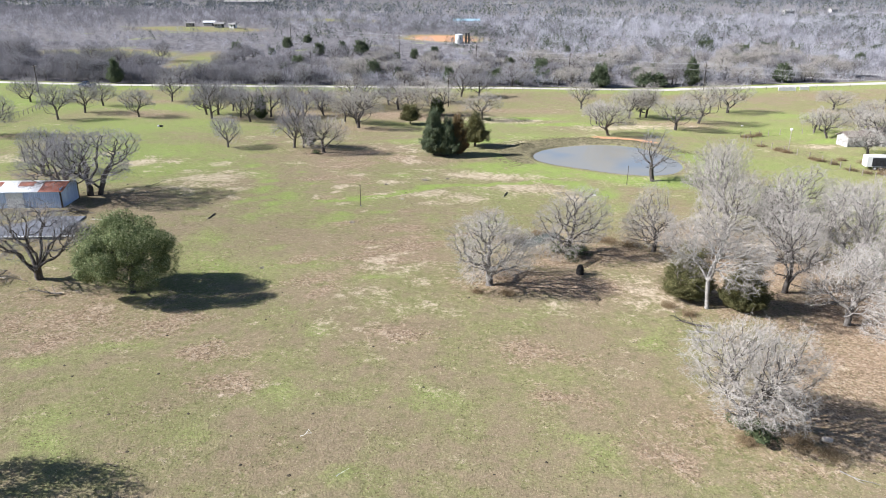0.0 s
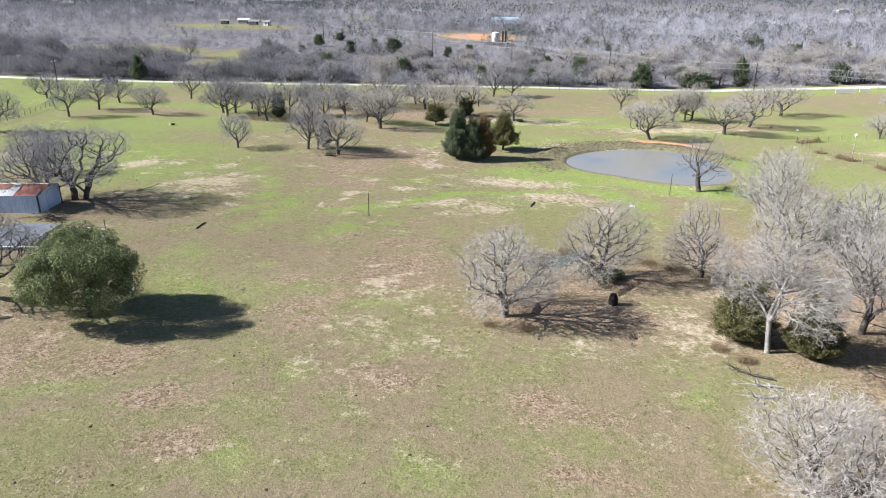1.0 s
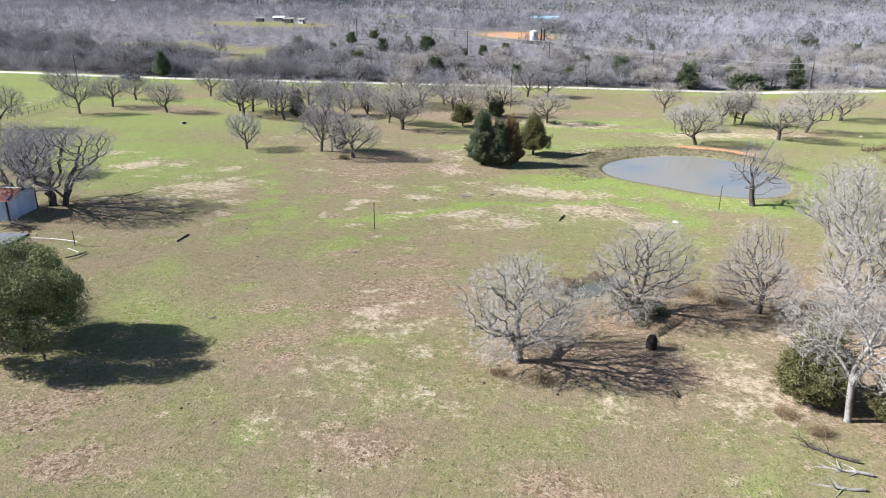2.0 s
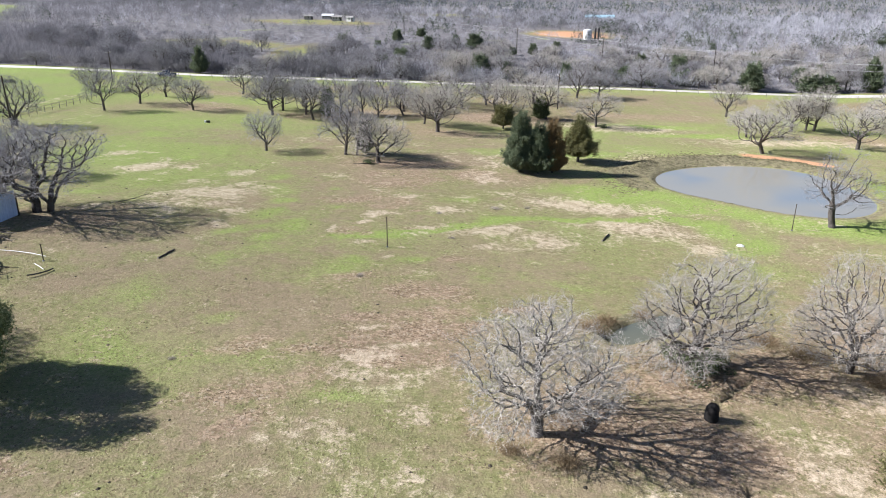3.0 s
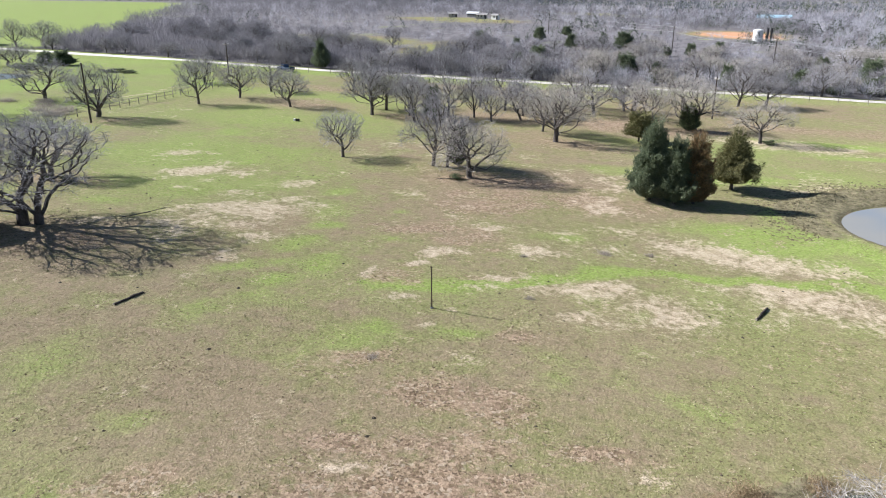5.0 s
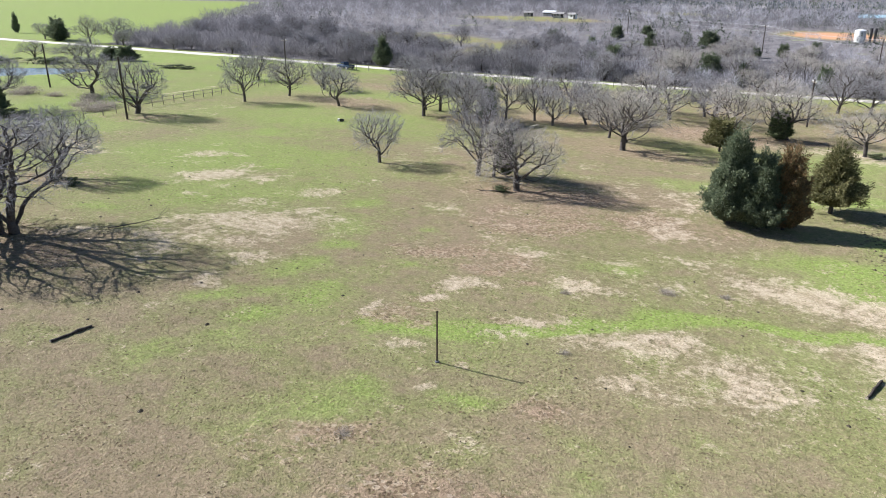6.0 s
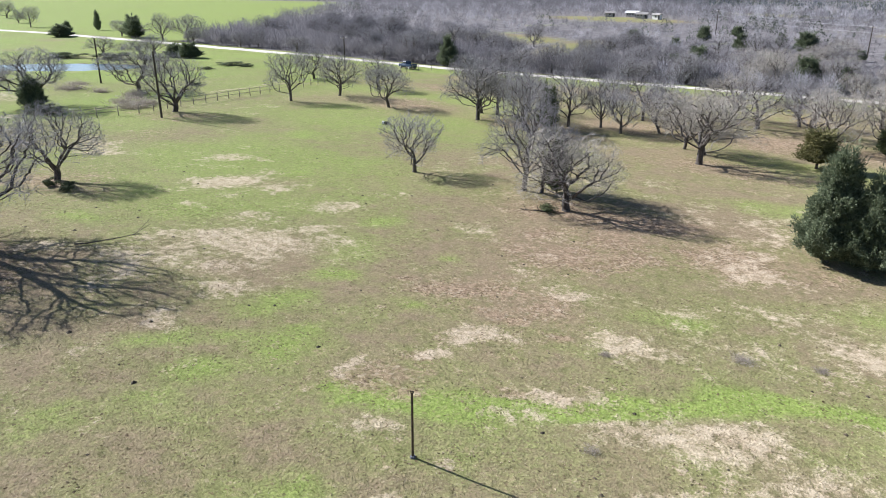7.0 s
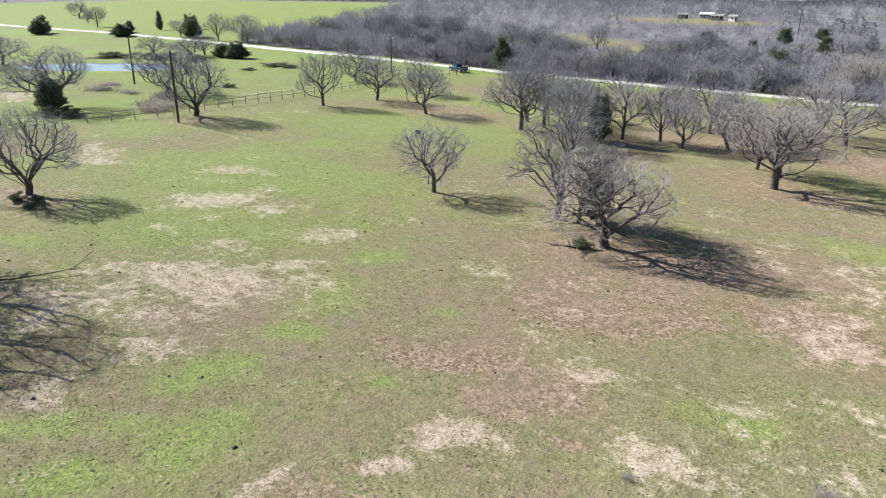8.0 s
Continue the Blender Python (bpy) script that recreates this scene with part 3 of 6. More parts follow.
    # leaf litter under the trees and across the rise
    litter = 1.15 * blot(X, Y, (17, 78.5, 11, 4.2, 15), (7, 70, 6, 4.5, 0), (13, 69, 6, 4, 0), (28, 68, 7, 7, 0), (36, 78, 13, 16, 0), (42, 62, 12, 14, 0), (26, 44, 8, 6, 0), (34, 52, 10, 8, 0))
    litter = np.maximum(litter, 1.0 * blot(X, Y, (-21.1, 114.4, 2.2, 1.6, 41), (-24.2, 113.5, 1.4, 0.8, 46), (-21.6, 128.4, 2.4, 2.6, 30), (-13.7, 129.0, 3.0, 1.8, 20), (-14.8, 117.2, 1.7, 1.2, 29), (-16.1, 113.4, 1.6, 0.8, 35), (-16.8, 105.6, 1.8, 0.6, 48), (-18.6, 119.9, 1.9, 0.7, 33), (-12.5, 113.5, 1.8, 0.7, 29), (-19.0, 116.1, 4.6, 2.0, 27), (-16.6, 103.4, 2.4, 0.9, 32), (-14.8, 115.5, 3.1, 1.6, 23), (-17.8, 136.9, 9.0, 3.4, 19), (-12.8, 89.3, 3.8, 1.2, 40), (-8.8, 87.9, 2.5, 1.2, 35), (-4.7, 96.7, 2.9, 1.3, 19)))
    litter = np.maximum(litter, 1.0 * blot(X, Y, (-9.9, 82.0, 3.6, 1.3, 28), (-5.6, 83.2, 2.6, 1.2, 21), (-16.4, 75.1, 3.1, 1.8, 44), (-10.7, 75.3, 2.9, 1.0, 35), (-2.9, 85.1, 2.3, 1.3, 16), (-1.9, 81.7, 3.4, 1.4, 15), (2.4, 86.2, 2.6, 1.0, 7), (-16.3, 102.3, 2.4, 0.9, 24), (-10.7, 106.7, 3.2, 0.8, 17), (-16.9, 126.3, 5.2, 3.6, 17), (-6.8, 131.8, 4.0, 2.6, 9), (-12.4, 65.9, 2.3, 1.5, 25), (-10.0, 71.3, 2.3, 1.1, 19), (-7.5, 77.9, 3.6, 2.1, 14), (-4.2, 74.9, 2.8, 1.1, 11), (-5.7, 88.1, 5.2, 2.1, 10)))
    litter = np.maximum(litter, 1.0 * blot(X, Y, (-33.7, 59.3, 6.4, 3.8, 30), (-32.0, 54.9, 5.5, 2.0, 30), (-6.0, 75.7, 6.4, 1.8, 5), (-4.3, 80.0, 5.4, 2.4, 3), (-24.7, 58.6, 4.4, 1.4, 23), (8.0, 54.7, 3.9, 2.7, -8), (-3.2, 57.2, 4.0, 2.3, 3), (-19.7, 52.4, 4.0, 1.6, 21), (9.3, 47.4, 2.7, 1.7, -11), (-13.3, 69.9, 4.2, 2.0, 11), (-17.4, 48.0, 2.8, 1.9, 20), (15.0, 40.5, 3.3, 2.2, -20)))
    litter = np.maximum(litter, 0.85 * blot(X, Y, (-22, 136, 8, 4, 0), (-17, 132, 7, 3, -20), (-16, 165, 12, 5, 0), (-48, 175, 12, 6, 0), (-32, 184, 14, 6, 0), (-12, 186, 16, 8, 0), (58, 183, 20, 7, 10), (0, 188, 12, 4, 0)))
    litter = np.maximum(litter, 0.8 * blot(X, Y, (-36, 64, 7, 4, 0), (-30, 57, 10, 3, 0), (-46, 96, 9, 5, 0), (-64, 111, 9, 4, 0), (-88, 143, 7, 4, 0), (-78, 200, 18, 5, 0), (20, 200, 22, 6, 10), (-75, 178, 14, 8, 0), (-7.5, 133.5, 9, 3, 0)))
    litter = np.maximum(litter, 0.34 * smooth(0.60, 0.40, patchy) * smooth(0.45, 0.7, wave(gx, gy, 18, 27)))
    mud = 1.2 * np.exp(-((r - 18.2) / 3.0) ** 2) * (smooth(0.4, 0.9, a) * (1 - smooth(3.0, 3.14, a)) + 0.8 * smooth(2.5, 2.9, np.abs(a)) * (np.abs(a) < 3.2))
    mud = mud * (1 - 0.9 * blot(gx, gy, (40.6, 158.5, 6.5, 3.0, -24)))
    mud = np.maximum(mud, 0.9 * np.exp(-((r - 14.9) / 0.7) ** 2))
    mud = np.maximum(mud, 0.8 * smooth(1.12, 1.0, w))
    mud = np.maximum(mud, 0.6 * smooth(0.4, 0.1, np.minimum(near_line(gx, gy, GULLY), near_line(gx, gy, CRACK) + 0.1)))
    mud = np.maximum(mud, 0.8 * smooth(3.4, 1.8, near_line(X, Y, POOL_LINE)))
    red = 1.9 * blot(gx, gy, (40.6, 158.5, 5.6, 1.9, -24)) + 1.1 * blot(X, Y, (1, 445, 22, 20, 0))
    scrub = beyond * (1 - left_field) * (1 - 0.9 * np.clip(clearing * 1.3, 0, 1)) * (1 - np.clip(red * 1.4, 0, 1))
    for key, val in (("lush", lush), ("bare", bare), ("litter", litter), ("mud", mud), ("red", np.clip(red, 0, 1)), ("scrub", scrub)):
        at = me.attributes.new(key, "FLOAT", "POINT")
        at.data.foreach_set("value", np.asarray(val, np.float32).ravel())
    return tagged(new("ground", me), "patchy winter pasture of olive grass, leaf litter and sand", "ground", kind="structure")


build_ground()


def disc_sheet(name, centre, level, shape, material, label):
    """A flat water sheet whose outline runs under the bank."""
    n = 72
    a = np.arange(n) * 2 * np.pi / n
    rim = np.array([[centre[0] + shape(t)[0], centre[1] + shape(t)[1], level] for t in a])
    v = np.concatenate([[[centre[0], centre[1], level]], rim])
    k = np.arange(n)
    f = np.stack([np.zeros(n, int), k + 1, (k + 1) % n + 1], axis=1)
    return tagged(new(name, mesh_of(name, v, f, material)), label, "pond", kind="structure")


disc_sheet("water", POND, POND_LEVEL, lambda t: (15.1 * pond_shape(t) * math.cos(t), 15.1 * pond_shape(t) * math.sin(t)), M_WATER, "still muddy stock pond reflecting the pale sky")
disc_sheet("water", WEST_POND, WEST_LEVEL, lambda t: (0.8 * 20.5 * math.cos(t) - 0.6 * 9.8 * math.sin(t), 0.6 * 20.5 * math.cos(t) + 0.8 * 9.8 * math.sin(t)), M_WATER_BLUE, "long blue pond in the next pasture")
disc_sheet("water", (12.3, 85.8), POOL_LEVEL, lambda t: (0.68 * 3.9 * math.cos(t) - 0.73 * 1.5 * math.sin(t), 0.73 * 3.9 * math.cos(t) + 0.68 * 1.5 * math.sin(t)), M_POOL, "small grey pool in the creek bed")


def build_road():
    t = np.concatenate([np.linspace(a[0], b[0], 24, endpoint=False) for a, b in zip(ROAD, ROAD[1:])] + [[ROAD[-1][0]]])
    y = np.interp(t, [p[0] for p in ROAD], [p[1] for p in ROAD])
    cols = []
    for off, lift in ((-2.2, 0.02), (-1.8, 0.09), (0, 0.15), (1.8, 0.09), (2.2, 0.02)):
        cols.append(np.stack([t, y + off, ground_z(t, y + off) + lift], axis=1))
    v = np.stack(cols, axis=1)
    i = np.arange(len(t) * 5).reshape(-1, 5)
    q = np.stack([i[:-1, :-1], i[1:, :-1], i[1:, 1:], i[:-1, 1:]], axis=-1).reshape(-1, 4)
    tagged(new("road", mesh_of("road", v, q, M_ROAD, True)), "pale gravel county road, sunlit", "road", kind="structure")


build_road()


# ---- bare trees ----
def limb(rng, start, way, length, r0, r1, steps, crook, lift):
    """A crooked limb: rows of points and radii."""
    pts, rad, d = [start], [r0], way / np.linalg.norm(way)
    for i in range(steps):
        d = d + rng.normal(size=3) * crook + np.array([0, 0, lift])
        d /= np.linalg.norm(d)
        pts.append(pts[-1] + d * length / steps)
        rad.append(r0 + (r1 - r0) * (i + 1) / steps)
    return np.array(pts), np.array(rad)


def off_way(rng, d, lo, hi):
    """A direction that leaves d at an angle."""
    s = np.cross(d, rng.normal(size=3))
    s /= np.linalg.norm(s)
    a = radians(rng.uniform(lo, hi))
    return d / np.linalg.norm(d) * math.cos(a) + s * math.sin(a)


def colonise(rng, goals, pts, par, step, kill, inertia, jitter, lift):
    """Grows forking boughs from the given skeleton until every goal is reached: points and the parent of each."""
    pts, par = [np.array(p, float) for p in pts], list(par)
    way = np.array([p - pts[max(q, 0)] + np.array([0, 0, 1e-3]) for p, q in zip(pts, par)])
    way /= np.linalg.norm(way, axis=1, keepdims=True)
    P, kids = np.array(pts), np.zeros(len(pts), int)
    for q in par[1:]:
        kids[q] += 1
    par = np.array(par)
    d = np.linalg.norm(goals[:, None] - P[None], axis=2)
    near, dist = d.argmin(1), d.min(1)
    for _ in range(110):
        if not len(goals):
            break
        node = np.unique(near)
        pull = np.zeros((len(P), 3))
        unit = (goals - P[near]) / np.maximum(dist[:, None], 1e-6)
        np.add.at(pull, near, unit)
        pull = pull[node]
        pull /= np.maximum(np.linalg.norm(pull, axis=1, keepdims=True), 1e-6)
        go = pull + inertia * way[node] + rng.normal(size=pull.shape) * jitter + np.array([0, 0, lift])
        go /= np.linalg.norm(go, axis=1, keepdims=True)
        fresh = P[node] + go * step * rng.uniform(0.8, 1.2, (len(node), 1))
        first = len(P)
        P, way, par = np.concatenate([P, fresh]), np.concatenate([way, go]), np.concatenate([par, node])
        kids[node] += 1
        kids = np.concatenate([kids, np.zeros(len(node), int)])
        d = np.linalg.norm(goals[:, None] - fresh[None], axis=2)
        j = d.argmin(1)
        closer = d[np.arange(len(goals)), j] < dist
        near = np.where(closer, first + j, near)
        dist = np.where(closer, d[np.arange(len(goals)), j], dist)
        keep = (dist > kill) & (kids[near] < 6)
        goals, near, dist = goals[keep], near[keep], dist[keep]
    return P, par


def bare_tree(seed, h, w, goals, limbs=7, elev=(18, 70), twigs=2, twig=0.010, fork=0.22, high=0.0, low=0.0, stems=1, blade=0.016, girth=1.0, under=-0.38, core=0.36, lumpy=0.42, step=0.16, reach=0.20, jitter=0.5):
    """A leafless oak whose boughs fork until they fill a lumpy dome: meshes of trunk with its limbs, and of the crown of branches and twigs."""
    rng = np.random.RandomState(seed)
    base_r = (0.016 * h + 0.013 * w) * girth
    heart, radii = np.array([0, 0, (0.44 + high - 0.3 * low) * h]), np.array([0.5 * w, 0.5 * w, (0.56 - high + 0.3 * low) * h])
    # the goals of the twigs, in a shell with bays between lobes
    n = goals * 3
    a, s = rng.uniform(0, 2 * np.pi, n), rng.uniform(under - 1.2 * low, 1.0, n)
    c = np.sqrt(np.clip(1 - s ** 2, 0, 1))
    ball = np.stack([np.cos(a) * c, np.sin(a) * c, s], axis=1)
    lobes = rng.normal(size=(11, 3)) + np.array([0, 0, 0.35])
    lobes /= np.linalg.norm(lobes, axis=1, keepdims=True)
    swell = (ball @ lobes.T).max(1)
    lobe = (1.0 - lumpy * smooth(0.98, 0.72, swell)) * rng.uniform(0.80, 1.12, 11)[(ball @ lobes.T).argmax(1)]
    rho = lobe * (core + (1.02 - core) * rng.uniform(0, 1, n) ** 0.6)
    keep = rng.uniform(0, 1, n) < 0.30 + 0.70 * smooth(0.70, 0.93, swell)
    tips = (heart + ball * rho[:, None] * radii)[keep][:goals]
    tips[:, 2] = np.maximum(tips[:, 2], 0.05 * h)
    # the trunk, and the great limbs that leave its fork
    pts, par, forks, spread = [], [], [], reach
    for k in range(stems):
        lean = rng.normal(size=2) * (0.08 if stems == 1 else 0.2)
        p, r = limb(rng, np.array([(k - (stems - 1) / 2) * base_r * 2.0, rng.normal() * 0.1, -0.15]), np.array([lean[0], lean[1], 1.0]), fork * h * rng.uniform(0.9, 1.1), 1, 1, 5, 0.07, 0.05)
        for i, q in enumerate(p):
            par.append(len(pts) - 1 if i else (0 if k else -1))
            pts.append(q)
        forks.append(len(pts) - 1)
    turn = rng.uniform(0, 6.28)
    for i in range(limbs):
        a, e = turn + i * 2.4 + rng.normal() * 0.25, radians(rng.uniform(*elev) if i else 78)
        root = forks[i % stems] - (rng.randint(0, 3) if i > 1 else 0)
        way = np.array([math.cos(a) * math.cos(e), math.sin(a) * math.cos(e), math.sin(e)])
        p, r = limb(rng, pts[root], way, (spread + 0.05 * rng.rand()) * w, 1, 1, 5, 0.20, 0.03)
        for j, q in enumerate(p[1:]):
            par.append(root if j == 0 else len(pts) - 1)
            pts.append(q)
    P, par = colonise(rng, tips, pts, par, step, step * 1.25, 0.5, jitter, 0.0)
    m = len(P)
    par[0] = 0
    # smooth the runs a little, then let them crook
    kids = np.bincount(par[1:], minlength=m)
    total = np.zeros((m, 3))
    np.add.at(total, par[1:], P[1:])
    mid = (P[par] + np.where(kids[:, None] > 0, total / np.maximum(kids[:, None], 1), P)) / 2
    move = (kids > 0) & (np.arange(m) > 6 * stems)
    P[move] = 0.5 * P[move] + 0.5 * mid[move]
    P[6 * stems:] += rng.normal(size=(m - 6 * stems, 3)) * step * 0.10
    # girth by the number of tips that a bough feeds
    feeds = (kids == 0).astype(float)
    for i in range(m - 1, 0, -1):
        feeds[par[i]] += feeds[i]
    power = math.log(max(base_r / twig, 2)) / math.log(feeds[0])
    rad = twig * feeds ** power
    rad[0] *= 1.4
    i = np.arange(1, m)
    if stems > 1:
        i = i[~np.isin(i, [6 * k for k in range(1, stems)])]
    rp = np.minimum(rad[par[i]], rad[i] * 1.5)
    stout = feeds[i] >= 5
    trunk = mesh_of("trunk", *join([rods(P[par[i]][stout], P[i][stout], rp[stout], rad[i][stout], 6)]), None, True)
    fine = rods(P[par[i]][~stout], P[i][~stout], rp[~stout], rad[i][~stout], 3)
    # the last crooked twigs
    out = np.repeat(i[feeds[i] <= 5], twigs)
    k = rng.uniform(0, 1, (len(out), 1))
    root = P[out] * k + P[par[out]] * (1 - k)
    lead = P[out] - P[par[out]]
    lead /= np.maximum(np.linalg.norm(lead, axis=1, keepdims=True), 1e-6)
    side = np.cross(lead, rng.normal(size=lead.shape))
    side /= np.maximum(np.linalg.norm(side, axis=1, keepdims=True), 1e-6)
    ln = rng.uniform(0.10, 0.42, (len(out), 1))
    knee = root + (lead * rng.uniform(0.2, 1.0, k.shape) + side * rng.uniform(0.4, 0.9, k.shape)) * ln
    end = knee + (lead * 0.6 + rng.normal(size=lead.shape) * 0.55 + np.array([0, 0, 0.15])) * ln * 0.9
    pieces = [fine, slivers(knee, end, np.full(len(out), blade), rng), slivers(knee, root, np.full(len(out), blade * 1.2), rng)]
    return trunk, mesh_of("crown", *join(pieces))


OAKS = {}
NEAR = dict(goals=2100, twigs=3, twig=0.0115, blade=0.012, girth=1.15, under=-0.45, step=0.17, core=0.46, elev=(5, 60), reach=0.25)
THICK = dict(goals=3000, twigs=4, twig=0.0095, blade=0.015, girth=1.1, under=-0.3, limbs=9, step=0.16)
ARCH = dict(goals=2200, twigs=3, twig=0.0105, blade=0.012, core=0.58, high=0.0, fork=0.17, girth=1.25, under=-0.32, elev=(34, 72), limbs=9, step=0.16, reach=0.26, jitter=0.36)
OPEN = dict(goals=2400, twigs=3, twig=0.0105, blade=0.0115, core=0.46, high=-0.02, fork=0.20, girth=1.08, under=-0.6, elev=(5, 65), limbs=9, step=0.15)
BARE = dict(goals=900, twigs=2, twig=0.011, blade=0.015, fork=0.34, girth=1.35, core=0.25, lumpy=0.45, elev=(0, 60), step=0.2)
TALL = dict(goals=2600, twigs=3, twig=0.0095, blade=0.012, high=0.06, fork=0.28, girth=0.6, under=-0.4, elev=(30, 78), step=0.16, limbs=6)
MID = dict(goals=1500, twigs=3, twig=0.012, blade=0.016, high=0.02, fork=0.26, girth=0.9, step=0.20, under=-0.34, elev=(6, 58), limbs=8, core=0.44, reach=0.20)


def oak(x, y, h, w, style="mid", bark="dark", seed=0, turn=None, label="", group="bare pasture oaks", low=0.0, stems=1, lean=0.0):
    """A bare oak. Trees of one style and seed share their meshes at their own size."""
    key = (style, bark, seed, low, stems)
    if style == "mid":
        h, w = h * 1.10, w * 1.44
    wide = {"dark": (M_BARK, M_TWIG), "pale": (M_BARK_PALE, M_TWIG_PALE), "mixed": (M_BARK, M_TWIG_PALE), "white": (M_WHITE_BARK, M_TWIG_PALE)}[bark]
    turn = (seed * 77 + x * 13 + y * 7) % 360 if turn is None else turn
    label = label or {"dark": "leafless grey-brown oak on the winter pasture", "pale": "leafless oak with pale lichen-grey twigs", "mixed": "leafless oak with dark trunk and pale twigs", "white": "leafless tree with a bleached white trunk"}[bark]
    m = pose(x, y, gz(x, y) - 0.05, lean, 0, turn)
    if key not in OAKS:
        ob = thing("oak_tree", x, y, label=label, category="tree", group=group)
        trunk, crown = bare_tree(100 + seed, 8.0, 8.0, low=low, stems=stems, **{"near": NEAR, "thick": THICK, "open": OPEN, "bare": BARE, "mid": MID, "tall": TALL, "arch": ARCH}[style])
        part("trunk", trunk, ob, wide[0])
        part("crown", crown, ob, wide[1])
        OAKS[key] = ob
    else:
        ob = copy_thing(OAKS[key], m)
    ob.matrix_basis = m @ Matrix.Diagonal((w / 8.0, w / 8.0, h / 8.0, 1))
    return tagged(ob, label, "tree", group)


# ---- evergreens ----
def leaf_cloud(rng, centres, spread, n, size, up=0.3):
    """Many small bent leaves round the given centres, facing outwards and up: verts and triangles."""
    pick = rng.randint(0, len(centres), n)
    d = rng.normal(size=(n, 3))
    d /= np.linalg.norm(d, axis=1, keepdims=True)
    rad = spread[pick] * (rng.uniform(0.35, 1.0, n) ** 0.5)[:, None]
    p = centres[pick] + d * rad * np.array([1, 1, 0.8])
    nrm = d + rng.normal(size=(n, 3)) * 0.5 + np.array([0, 0, up])
    nrm /= np.linalg.norm(nrm, axis=1, keepdims=True)
    a = np.cross(nrm, rng.normal(size=(n, 3)))
    a /= np.linalg.norm(a, axis=1, keepdims=True)
    b = np.cross(nrm, a)
    s = (size * rng.uniform(0.6, 1.3, n))[:, None]
    v = np.stack([p - a * s, p - b * s * 0.45 - nrm * s * 0.2, p + a * s, p + b * s * 0.45 - nrm * s * 0.2], axis=1).reshape(-1, 3)
    i = np.arange(n)[:, None] * 4
    f = np.concatenate([i + np.array([[0, 1, 2]]), i + np.array([[0, 2, 3]])])
    return v, f


def live_oak(x, y, h, w, seed, n=15000, label="", lobes=70):
    rng = np.random.RandomState(seed)
    ob = thing("live_oak", x, y, label=label, category="tree")
    trunk, inner = bare_tree(seed, h * 0.86, w * 0.86, 160, twigs=1, twig=0.02, fork=0.25, step=0.4)
    part("trunk", trunk, ob, M_BARK)
    tagged(part("inner_boughs", inner, ob, M_BARK), kind="stuff")
    a, e = rng.uniform(0, 6.28, lobes), np.arcsin(rng.uniform(-0.80, 0.98, lobes))
    k = rng.uniform(0.66, 0.92, lobes)
    c = np.stack([np.cos(a) * np.cos(e) * k * w / 2, np.sin(a) * np.cos(e) * k * w / 2, 0.53 * h + np.sin(e) * k * 0.47 * h], axis=1)
    c[:, 2] = np.maximum(c[:, 2], 0.10 * h)
    spread = rng.uniform(0.07, 0.15, lobes)[:, None] * w
    c = np.concatenate([c, rng.normal(size=(16, 3)) * np.array([w * 0.15, w * 0.15, h * 0.12]) + np.array([0, 0, 0.52 * h])])
    spread = np.concatenate([spread, np.full((16, 1), 0.17 * w)])
    part("crown", mesh_of("crown", *leaf_cloud(rng, c, spread, n, 0.09)), ob, M_LIVE_OAK)
    return ob


CEDARS = {}


